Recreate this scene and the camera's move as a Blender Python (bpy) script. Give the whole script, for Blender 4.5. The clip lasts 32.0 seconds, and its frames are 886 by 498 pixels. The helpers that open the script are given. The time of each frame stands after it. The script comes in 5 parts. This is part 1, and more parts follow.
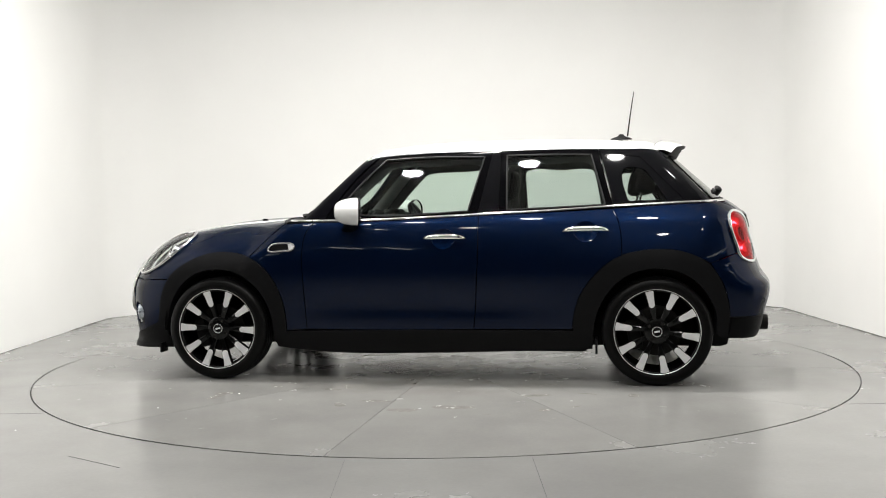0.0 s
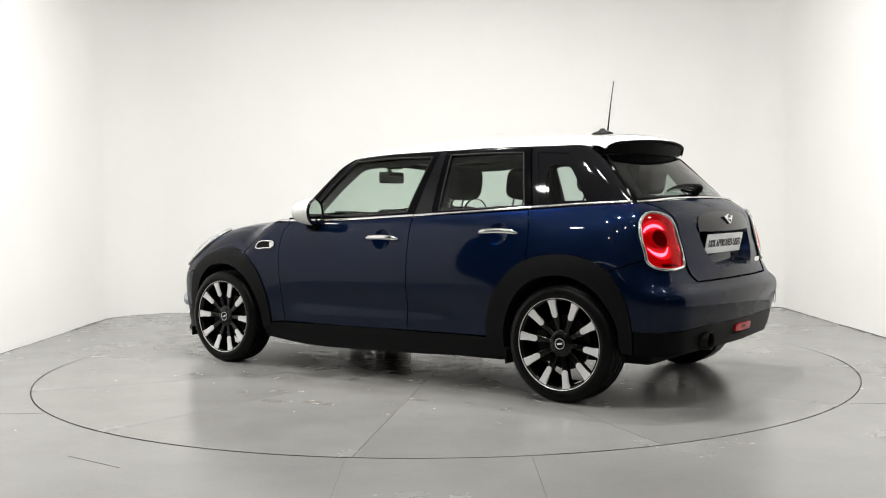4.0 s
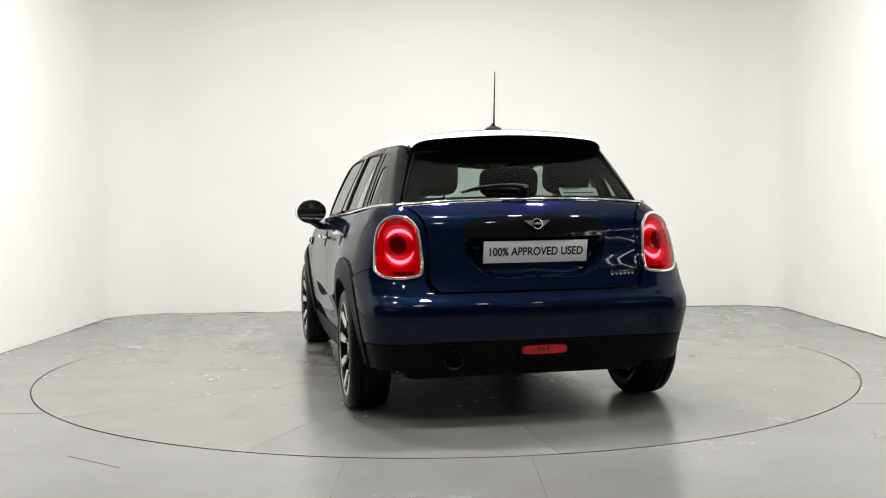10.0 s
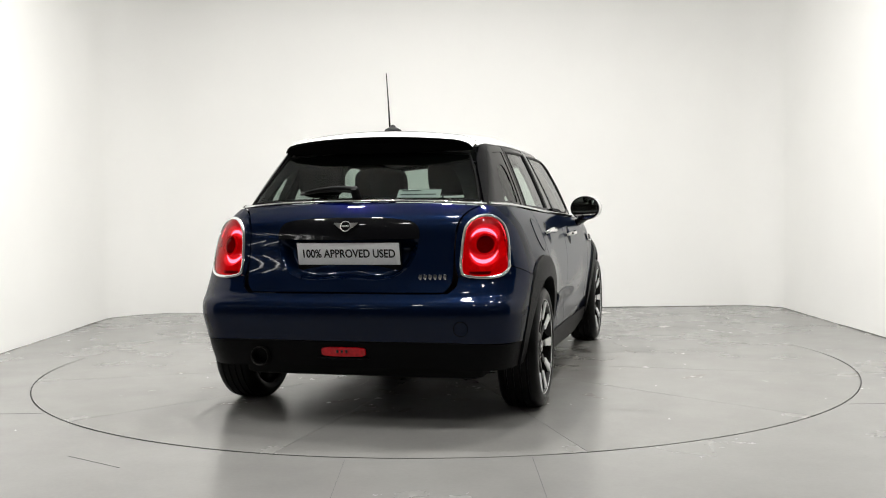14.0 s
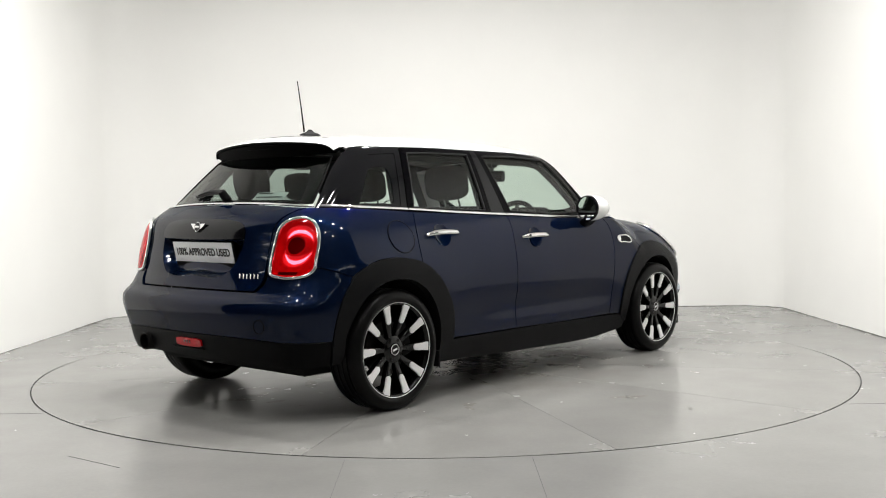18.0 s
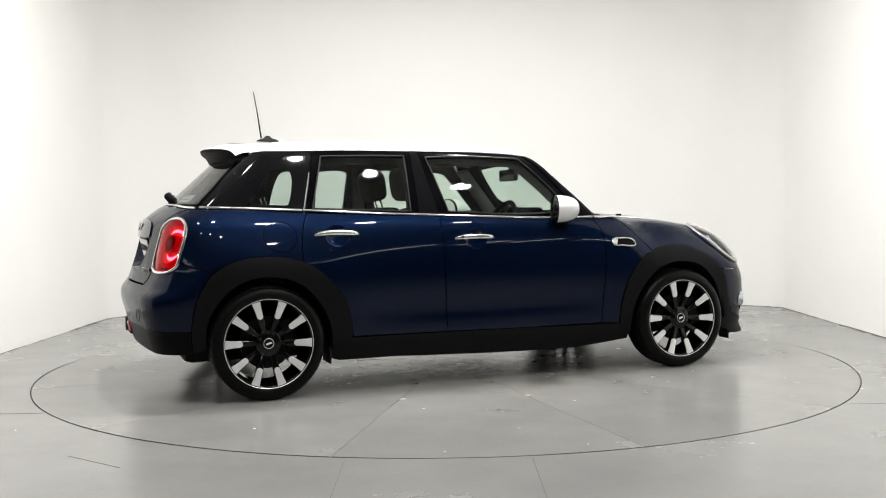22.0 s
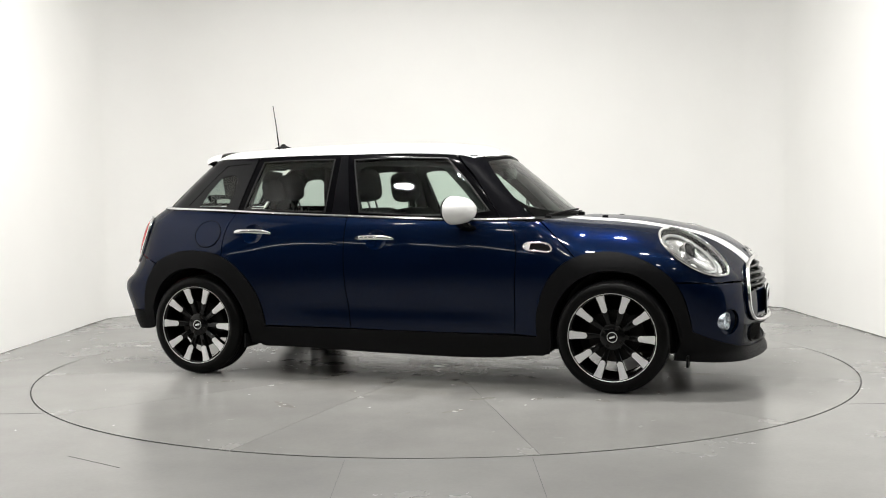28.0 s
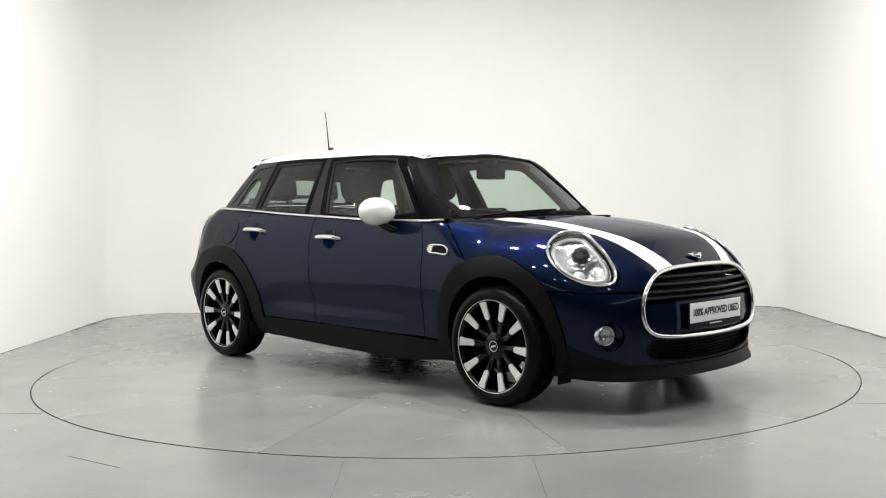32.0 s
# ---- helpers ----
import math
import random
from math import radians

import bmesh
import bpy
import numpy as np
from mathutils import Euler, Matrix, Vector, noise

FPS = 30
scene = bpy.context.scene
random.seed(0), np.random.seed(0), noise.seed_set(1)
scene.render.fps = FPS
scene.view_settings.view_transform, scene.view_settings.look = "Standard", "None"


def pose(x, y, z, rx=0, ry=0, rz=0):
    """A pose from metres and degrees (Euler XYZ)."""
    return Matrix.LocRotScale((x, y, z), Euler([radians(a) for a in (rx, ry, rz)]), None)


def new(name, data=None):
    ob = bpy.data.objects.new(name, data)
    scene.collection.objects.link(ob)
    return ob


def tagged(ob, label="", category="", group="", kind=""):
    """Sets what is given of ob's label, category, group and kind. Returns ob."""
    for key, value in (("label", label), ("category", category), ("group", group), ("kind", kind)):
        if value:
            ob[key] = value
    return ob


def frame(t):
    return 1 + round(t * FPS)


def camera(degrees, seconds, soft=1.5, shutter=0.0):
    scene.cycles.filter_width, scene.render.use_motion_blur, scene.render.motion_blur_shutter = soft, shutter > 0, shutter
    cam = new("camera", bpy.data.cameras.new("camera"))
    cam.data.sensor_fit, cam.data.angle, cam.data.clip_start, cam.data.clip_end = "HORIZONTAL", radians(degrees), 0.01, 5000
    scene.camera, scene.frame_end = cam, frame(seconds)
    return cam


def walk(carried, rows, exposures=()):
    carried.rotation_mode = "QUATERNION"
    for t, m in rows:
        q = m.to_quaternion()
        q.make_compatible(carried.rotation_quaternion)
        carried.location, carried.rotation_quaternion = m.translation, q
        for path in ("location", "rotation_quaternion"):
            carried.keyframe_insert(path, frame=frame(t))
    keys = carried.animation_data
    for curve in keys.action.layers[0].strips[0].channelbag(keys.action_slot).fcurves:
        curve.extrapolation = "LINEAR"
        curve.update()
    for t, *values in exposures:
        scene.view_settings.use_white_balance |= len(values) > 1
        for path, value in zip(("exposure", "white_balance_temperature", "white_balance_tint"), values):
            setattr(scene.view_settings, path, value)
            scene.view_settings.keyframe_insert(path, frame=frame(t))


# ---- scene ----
from mathutils.geometry import delaunay_2d_cdt

# ---- camera: stands still before the turntable ----
cam = camera(48.25, 32.0, soft=1.05)
EYE = pose(0, -6.4604, 1.0109) @ pose(0, 0, 0, 90 - 2.4413, 0, 0.0494) @ pose(0, 0, 0, 0, 0, -0.787)
EXPOSURES = [(0.0, 0.05), (6.0, 0.05), (9.0, 0.02), (12.0, 0.0), (15.0, 0.02), (19.0, 0.05), (22.0, 0.06), (26.0, 0.05), (29.0, 0.06), (32.0, 0.04)]
walk(cam, [(0.0, EYE), (32.0, EYE)], exposures=EXPOSURES)

# ---- world, lamps, exposure ----
world = bpy.data.worlds.new("world")
scene.world = world
world.use_nodes = True
world.node_tree.nodes["Background"].inputs[0].default_value = (0.9, 0.95, 1.0, 1)
world.node_tree.nodes["Background"].inputs[1].default_value = 0.02

CEIL = 3.7
DOWNLIGHTS = [(x, y) for y in (-4.3, -2.3, -0.4) for x in (-2.2, -1.1, 0.0, 1.1, 2.2) if y < -1 or abs(x) < 2]


def disc_lamp(x, y):
    d = bpy.data.lights.new("downlight_lamp", "AREA")
    d.shape, d.size, d.energy, d.color = "DISK", 0.20, (32.0 if abs(x) < 2 else 17.0) * (0.3 if y < -4 else 0.75 if y < -2 else 2.25), (1.0, 0.985, 0.955)
    ob = new("downlight_lamp", d)
    ob.matrix_world = pose(x, y, CEIL - 0.062)


for a, b in DOWNLIGHTS:
    disc_lamp(a, b)

# ---- materials ----


def mat(name, col, rough=0.5, metal=0.0, coat=0.0, spec=0.5, var=0.0, scale=40.0, bump=0.0, bscale=300.0, emit=None, power=0.0):
    m = bpy.data.materials.new(name)
    m.use_nodes = True
    nt = m.node_tree
    b = nt.nodes["Principled BSDF"]
    b.inputs["Base Color"].default_value = (*col, 1)
    b.inputs["Roughness"].default_value = rough
    b.inputs["Metallic"].default_value = metal
    b.inputs["Coat Weight"].default_value = coat
    b.inputs["Coat Roughness"].default_value = 0.03
    b.inputs["Coat IOR"].default_value = 1.37
    b.inputs["Specular IOR Level"].default_value = spec
    if emit:
        b.inputs["Emission Color"].default_value = (*emit, 1)
        b.inputs["Emission Strength"].default_value = power
    if var or bump:
        tc = nt.nodes.new("ShaderNodeTexCoord")
    if var:
        n = nt.nodes.new("ShaderNodeTexNoise")
        n.inputs["Scale"].default_value, n.inputs["Detail"].default_value = scale, 6
        nt.links.new(tc.outputs["Object"], n.inputs["Vector"])
        r = nt.nodes.new("ShaderNodeMapRange")
        r.inputs["From Min"].default_value, r.inputs["From Max"].default_value = 0.3, 0.7
        r.inputs["To Min"].default_value, r.inputs["To Max"].default_value = 1 - var, 1 + var
        nt.links.new(n.outputs["Fac"], r.inputs["Value"])
        mx = nt.nodes.new("ShaderNodeVectorMath")
        mx.operation = "SCALE"
        mx.inputs[0].default_value = col
        nt.links.new(r.outputs[0], mx.inputs["Scale"])
        nt.links.new(mx.outputs[0], b.inputs["Base Color"])
        r2 = nt.nodes.new("ShaderNodeMapRange")
        r2.inputs["To Min"].default_value, r2.inputs["To Max"].default_value = max(rough - 0.06, 0.02), min(rough + 0.06, 1)
        nt.links.new(n.outputs["Fac"], r2.inputs["Value"])
        nt.links.new(r2.outputs[0], b.inputs["Roughness"])
    if bump:
        n = nt.nodes.new("ShaderNodeTexNoise")
        n.inputs["Scale"].default_value, n.inputs["Detail"].default_value = bscale, 3
        nt.links.new(tc.outputs["Object"], n.inputs["Vector"])
        bp = nt.nodes.new("ShaderNodeBump")
        bp.inputs["Strength"].default_value, bp.inputs["Distance"].default_value = bump, 0.002
        nt.links.new(n.outputs["Fac"], bp.inputs["Height"])
        nt.links.new(bp.outputs[0], b.inputs["Normal"])
    return m


def glass_mat(name, tint, rough=0.0, ior=1.5):
    """A thin pane: what lies behind it, tinted, under a Fresnel gloss."""
    m = bpy.data.materials.new(name)
    m.use_nodes = True
    nt = m.node_tree
    nt.nodes.remove(nt.nodes["Principled BSDF"])
    out = nt.nodes["Material Output"]
    t = nt.nodes.new("ShaderNodeBsdfTransparent")
    t.inputs[0].default_value = (*tint, 1)
    g = nt.nodes.new("ShaderNodeBsdfGlossy")
    g.inputs["Roughness"].default_value = rough
    w = nt.nodes.new("ShaderNodeLayerWeight")
    w.inputs[0].default_value = 0.5
    p5 = nt.nodes.new("ShaderNodeMath")
    p5.operation, p5.inputs[1].default_value = "POWER", 5.0
    nt.links.new(w.outputs["Facing"], p5.inputs[0])
    f = nt.nodes.new("ShaderNodeMapRange")
    f0 = 1.0 * ((ior - 1) / (ior + 1)) ** 2
    f.inputs["To Min"].default_value, f.inputs["To Max"].default_value = f0, 1.0
    nt.links.new(p5.outputs[0], f.inputs["Value"])
    mx = nt.nodes.new("ShaderNodeMixShader")
    nt.links.new(f.outputs[0], mx.inputs[0])
    nt.links.new(t.outputs[0], mx.inputs[1])
    nt.links.new(g.outputs[0], mx.inputs[2])
    nt.links.new(mx.outputs[0], out.inputs[0])
    return m


M_BLUE = mat("blue_metallic_paint", (0.0014, 0.0058, 0.0225), 0.32, 0.55, 0.64, 0.0, var=0.12, scale=1500)
M_BLUE.node_tree.nodes["Principled BSDF"].inputs["Specular Tint"].default_value = (0.23, 0.26, 0.32, 1)
M_WHITE = mat("white_paint", (0.82, 0.82, 0.81), 0.30, 0.0, 1.0)
M_GLOSSBLACK = mat("gloss_black_paint", (0.003, 0.003, 0.004), 0.05, 0.0, 0.0, 0.22)
M_PLASTIC = mat("black_grained_plastic", (0.0065, 0.0065, 0.007), 0.45, 0.0, 0.0, 0.07, var=0.10, scale=60, bump=0.25, bscale=900)
M_VALANCE = mat("black_bumper_plastic", (0.003, 0.003, 0.0034), 0.42, 0.0, 0.0, 0.06, var=0.1, scale=60, bump=0.2, bscale=900)
M_RUBBER = mat("tyre_rubber", (0.004, 0.004, 0.004), 0.30, 0.0, 0.0, 0.10, var=0.15, scale=30, bump=0.3, bscale=200)
M_FRAME = mat("satin_black_frame", (0.002, 0.002, 0.0025), 0.12, 0.0, 0.0, 0.03)
M_PILLAR = mat("black_pillar_paint", (0.002, 0.002, 0.003), 0.40, 0.0, 0.0, 0.012)
M_FRIT = mat("black_printed_border", (0.002, 0.002, 0.002), 0.5, 0.0, 0.0, 0.02)
M_SEALGREY = mat("grey_window_rubber", (0.014, 0.014, 0.014), 0.40, 0.0, 0.0, 0.3)
M_SEAL = mat("rubber_seal", (0.010, 0.010, 0.010), 0.5)
M_DARK = mat("underbody_black", (0.006, 0.006, 0.006), 0.8, 0.0, 0.0, 0.2, var=0.2, scale=12)
M_CHROME = mat("chrome", (0.72, 0.72, 0.72), 0.08, 1.0, var=0.03, scale=80)
M_MACHINED = mat("machined_aluminium", (0.80, 0.80, 0.80), 0.38, 0.35, var=0.05, scale=220)
M_RIMBLACK = mat("gloss_black_alloy", (0.002, 0.002, 0.002), 0.10, 0.0, 0.0, 0.28)
M_STEEL = mat("brake_steel", (0.022, 0.021, 0.020), 0.5, 1.0, var=0.15, scale=120)
M_CLOTH = mat("charcoal_seat_cloth", (0.012, 0.012, 0.013), 0.85, 0, 0, 0.2, var=0.2, scale=300, bump=0.5, bscale=700)
M_TRIM = mat("grey_cabin_trim", (0.013, 0.013, 0.014), 0.7, 0, 0, 0.3, var=0.1, scale=60)
M_LINER = mat("headliner_grey", (0.10, 0.10, 0.097), 0.9, var=0.06, scale=200)
M_PALETRIM = mat("pale_pillar_trim", (0.45, 0.45, 0.44), 0.8, 0, 0, 0.2, var=0.06, scale=200)
M_GLASS = glass_mat("window_glass", (0.72, 0.80, 0.75))
M_PRIVACY = glass_mat("rear_window_glass", (0.70, 0.77, 0.73), 0.0, 1.5)
M_TAILGLASS = glass_mat("tailgate_glass", (0.40, 0.46, 0.43), 0.0, 1.36)
M_SCREENGLASS = glass_mat("windscreen_glass", (0.70, 0.78, 0.73), 0.0, 1.55)
M_REDGLASS = glass_mat("red_lens_glass", (0.86, 0.045, 0.075), 0.01, 1.28)
M_LENS = glass_mat("clear_lens", (0.96, 0.97, 0.97), 0.02)
M_PLATE = mat("silver_number_plate", (0.90, 0.91, 0.92), 0.4, 0.0, var=0.03, scale=90)
M_INK = mat("black_lettering", (0.01, 0.01, 0.012), 0.5)
M_PAPER = mat("white_paper", (0.75, 0.77, 0.76), 0.6)
M_RED = mat("red_lamp_bowl", (0.50, 0.030, 0.040), 0.25, 0, 0, 0.1, var=0.25, scale=70, emit=(1.0, 0.06, 0.08), power=0.12)
M_HALO = mat("lit_red_bowl", (0.5, 0.05, 0.05), 0.25, 0, 0, 0.1, emit=(1.0, 0.45, 0.42), power=0.4)
M_REDDARK = mat("dark_red_bowl", (0.10, 0.010, 0.010), 0.2, 0, 0.0, 0.2)
M_GLOW = mat("lit_tail_lamp_band", (0.6, 0.5, 0.5), 0.3, emit=(1.0, 0.97, 0.92), power=9.0)
M_REFLECTOR = mat("red_reflector", (0.40, 0.003, 0.008), 0.2, 0, 0.3, 0.3, var=0.3, scale=60, emit=(1.0, 0.008, 0.02), power=0.04)
M_TUBE = mat("lit_tube", (0.9, 0.9, 0.9), 0.4, emit=(1.0, 0.98, 0.95), power=20.0)
M_FIXTURE = mat("white_lamp_housing", (0.8, 0.8, 0.8), 0.4)


def floor_mat(name, base, dirt=0.0):
    m = mat(name, base, 0.22, 0, 0, 0.5)
    nt = m.node_tree
    b = nt.nodes["Principled BSDF"]
    tc = nt.nodes.new("ShaderNodeTexCoord")
    big = nt.nodes.new("ShaderNodeTexNoise")
    big.inputs["Scale"].default_value, big.inputs["Detail"].default_value, big.inputs["Roughness"].default_value = 1.1, 7, 0.6
    fine = nt.nodes.new("ShaderNodeTexNoise")
    fine.inputs["Scale"].default_value, fine.inputs["Detail"].default_value = 55, 5
    for n in (big, fine):
        nt.links.new(tc.outputs["Object"], n.inputs["Vector"])
    ramp = nt.nodes.new("ShaderNodeMapRange")
    ramp.inputs["From Min"].default_value, ramp.inputs["From Max"].default_value = 0.3, 0.7
    ramp.inputs["To Min"].default_value, ramp.inputs["To Max"].default_value = 0.89, 1.08
    nt.links.new(big.outputs["Fac"], ramp.inputs["Value"])
    ramp2 = nt.nodes.new("ShaderNodeMapRange")
    ramp2.inputs["From Min"].default_value, ramp2.inputs["From Max"].default_value = 0.25, 0.75
    ramp2.inputs["To Min"].default_value, ramp2.inputs["To Max"].default_value = 0.97, 1.03
    nt.links.new(fine.outputs["Fac"], ramp2.inputs["Value"])
    mul = nt.nodes.new("ShaderNodeMath")
    mul.operation = "MULTIPLY"
    nt.links.new(ramp.outputs[0], mul.inputs[0])
    nt.links.new(ramp2.outputs[0], mul.inputs[1])
    sc = nt.nodes.new("ShaderNodeVectorMath")
    sc.operation = "SCALE"
    sc.inputs[0].default_value = base
    nt.links.new(mul.outputs[0], sc.inputs["Scale"])
    last = sc.outputs[0]
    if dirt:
        # brown grime and under-car shade in one tint round the hub, broken by noise
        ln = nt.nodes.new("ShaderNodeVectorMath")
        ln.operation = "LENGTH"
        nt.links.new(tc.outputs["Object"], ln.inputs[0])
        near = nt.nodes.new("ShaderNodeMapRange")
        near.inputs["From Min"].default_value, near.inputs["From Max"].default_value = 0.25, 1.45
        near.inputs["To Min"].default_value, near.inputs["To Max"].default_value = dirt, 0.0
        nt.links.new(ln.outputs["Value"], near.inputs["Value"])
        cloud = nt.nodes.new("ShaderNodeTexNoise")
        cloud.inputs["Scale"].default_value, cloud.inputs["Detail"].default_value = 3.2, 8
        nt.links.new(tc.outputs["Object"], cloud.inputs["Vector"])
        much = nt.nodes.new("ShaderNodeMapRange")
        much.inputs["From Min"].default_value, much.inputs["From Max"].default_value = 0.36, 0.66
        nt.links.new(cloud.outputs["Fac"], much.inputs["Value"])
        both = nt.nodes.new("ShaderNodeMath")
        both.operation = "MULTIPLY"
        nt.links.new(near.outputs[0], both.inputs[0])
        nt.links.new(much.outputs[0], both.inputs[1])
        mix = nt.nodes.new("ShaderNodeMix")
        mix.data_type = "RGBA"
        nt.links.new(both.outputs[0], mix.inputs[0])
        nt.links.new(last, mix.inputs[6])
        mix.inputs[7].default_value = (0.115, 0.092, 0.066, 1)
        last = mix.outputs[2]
    nt.links.new(last, b.inputs["Base Color"])
    rr = nt.nodes.new("ShaderNodeMapRange")
    rr.inputs["From Min"].default_value, rr.inputs["From Max"].default_value = 0.3, 0.7
    rr.inputs["To Min"].default_value, rr.inputs["To Max"].default_value = 0.17, 0.30
    nt.links.new(big.outputs["Fac"], rr.inputs["Value"])
    nt.links.new(rr.outputs[0], b.inputs["Roughness"])
    bp = nt.nodes.new("ShaderNodeBump")
    bp.inputs["Strength"].default_value, bp.inputs["Distance"].default_value = 0.06, 0.002
    nt.links.new(fine.outputs["Fac"], bp.inputs["Height"])
    nt.links.new(bp.outputs[0], b.inputs["Normal"])
    return m


M_FLOOR = floor_mat("grey_epoxy_floor", (0.236, 0.235, 0.226))
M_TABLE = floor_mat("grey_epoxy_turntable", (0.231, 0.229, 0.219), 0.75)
M_JOINT = mat("dark_joint", (0.03, 0.03, 0.03), 0.8)
M_SCUFF = mat("dark_scuff", (0.10, 0.098, 0.09), 0.6, var=0.3, scale=40)
M_STAIN = mat("brown_crack_dirt", (0.085, 0.075, 0.06), 0.7, var=0.3, scale=30)
M_GRIME_SHADE = mat("faint_grime_and_shade", (0.208, 0.202, 0.186), 0.26, var=0.2, scale=25)
M_FOOT = mat("grey_shadow_gap", (0.13, 0.125, 0.115), 0.8, var=0.5, scale=18)
M_CHIP = mat("white_chip", (0.72, 0.72, 0.70), 0.6)
M_WALL = mat("white_cove_paint", (0.94, 0.936, 0.918), 0.8, 0, 0, 0.3, var=0.012, scale=1.4, bump=0.03, bscale=60)
M_CEILING = mat("pale_ceiling_paint", (0.86, 0.86, 0.85), 0.8, var=0.02, scale=2)
M_BACK = mat("grey_hall_wall", (0.23, 0.23, 0.228), 0.8, var=0.1, scale=2)

# ---- mesh helpers ----


def part(name, data, material, parent, label=""):
    """One mesh object under a thing or under a part."""
    if isinstance(data, bmesh.types.BMesh):
        me = bpy.data.meshes.new(name)
        data.to_mesh(me)
        data.free()
    else:
        me = data
    if material and not me.materials:
        me.materials.append(material)
    ob = new(name, me)
    ob.parent = parent
    if label:
        ob["label"] = label
    return ob


def empty(name):
    ob = new(name)
    ob.empty_display_size = 0.2
    return ob


def smooth(bm, angle=35):
    for f in bm.faces:
        f.smooth = True
    lim = math.cos(radians(angle))
    for e in bm.edges:
        if len(e.link_faces) == 2:
            e.smooth = e.link_faces[0].normal.dot(e.link_faces[1].normal) > lim
    return bm


def box(cx, cy, cz, sx, sy, sz, bevel=0.0, m=None, seg=2):
    bm = bmesh.new()
    bmesh.ops.create_cube(bm, size=1, matrix=Matrix.Translation((cx, cy, cz)) @ Matrix.Diagonal((sx, sy, sz, 1)))
    if bevel:
        bmesh.ops.bevel(bm, geom=bm.edges[:], offset=bevel, segments=seg, profile=0.6, affect="EDGES")
    if m is not None:
        bmesh.ops.transform(bm, matrix=m, verts=bm.verts[:])
    bm.normal_update()
    return smooth(bm)


def lathe(profile, n=64, m=None, close=False):
    """Turn (radius, height) points round the local z axis."""
    bm = bmesh.new()
    rings = []
    for r, z in profile:
        rings.append([bm.verts.new((r * math.cos(2 * math.pi * k / n), r * math.sin(2 * math.pi * k / n), z)) for k in range(n)])
    pairs = list(zip(rings, rings[1:])) + ([(rings[-1], rings[0])] if close else [])
    for a, b in pairs:
        for k in range(n):
            bm.faces.new((a[k], a[(k + 1) % n], b[(k + 1) % n], b[k]))
    if not close:
        for ring, flip in ((rings[0], True), (rings[-1], False)):
            if abs(profile[0 if flip else -1][0]) > 1e-4:
                bm.faces.new(ring[::-1] if flip else ring)
    bmesh.ops.remove_doubles(bm, verts=bm.verts[:], dist=1e-5)
    bmesh.ops.recalc_face_normals(bm, faces=bm.faces[:])
    if m is not None:
        bmesh.ops.transform(bm, matrix=m, verts=bm.verts[:])
    bm.normal_update()
    return smooth(bm, 40)


def sweep(points, rx, ry, normals=None, closed=False, n=8, taper=None):
    """A bar with an oval section along points; rx lies across, ry along the normals."""
    P = [Vector(p) for p in points]
    bm = bmesh.new()
    rings, last = [], None
    count = len(P)
    for i, p in enumerate(P):
        a = P[(i - 1) % count] if closed or i else p
        b = P[(i + 1) % count] if closed or i < count - 1 else p
        t = (b - a).normalized()
        if normals is not None:
            nn = Vector(normals[i])
        else:
            nn = last if last is not None else (Vector((0, 0, 1)) if abs(t.z) < 0.9 else Vector((1, 0, 0)))
        nn = (nn - t * nn.dot(t)).normalized()
        last = nn
        w = t.cross(nn)
        k = taper[i] if taper else 1.0
        rings.append([bm.verts.new(p + w * (rx * k * math.cos(2 * math.pi * j / n)) + nn * (ry * k * math.sin(2 * math.pi * j / n))) for j in range(n)])
    for i in range(count if closed else count - 1):
        a, b = rings[i], rings[(i + 1) % count]
        for j in range(n):
            bm.faces.new((a[j], a[(j + 1) % n], b[(j + 1) % n], b[j]))
    if not closed:
        bm.faces.new(rings[0][::-1])
        bm.faces.new(rings[-1])
    bmesh.ops.recalc_face_normals(bm, faces=bm.faces[:])
    bm.normal_update()
    return smooth(bm, 60)


def from_grid(rows, closed_u=False):
    """A sheet from rows of points."""
    bm = bmesh.new()
    vs = [[bm.verts.new(p) for p in r] for r in rows]
    for a, b in zip(vs, vs[1:]):
        n = len(a)
        for k in range(n if closed_u else n - 1):
            bm.faces.new((a[k], a[(k + 1) % n], b[(k + 1) % n], b[k]))
    bm.normal_update()
    return smooth(bm, 40)


# ---- the room ----


COVE_PATH = []


def cove_wall():
    """White cyclorama: two straight sides and a back, with round corners, one wall 3 mm proud of the floor's edge."""
    path = COVE_PATH
    path += [(-3.22, -1.9), (-3.2, -1.0), (-3.18, 2.55)]
    for k in range(1, 12):
        a = math.pi - k / 12 * math.pi / 2
        path.append((-2.66 + 0.52 * math.cos(a), 2.72 + 0.52 * math.sin(a)))
    path += [(-2.6, 3.24), (-1.2, 3.235), (0.0, 3.235), (1.2, 3.235), (2.75, 3.235)]
    for k in range(1, 12):
        a = math.pi / 2 - k / 12 * math.pi / 2
        path.append((2.86 + 0.38 * math.cos(a), 2.855 + 0.38 * math.sin(a)))
    path += [(3.24, 2.6), (3.245, -1.0), (3.25, -2.1)]
    rows = []
    for z in (0.0, 0.5, 1.5, 2.5, CEIL):
        rows.append([(x, y, z) for x, y in path])
    bm = from_grid(rows)
    for f in bm.faces:
        f.normal_flip()
    bm.normal_update()
    bmesh.ops.solidify(bm, geom=bm.faces[:], thickness=-0.12)
    bm.normal_update()
    return smooth(bm, 50)


wall = tagged(part("wall_cove", cove_wall(), M_WALL, None), "smooth white painted cyclorama wall with rounded corners", "wall", kind="structure")


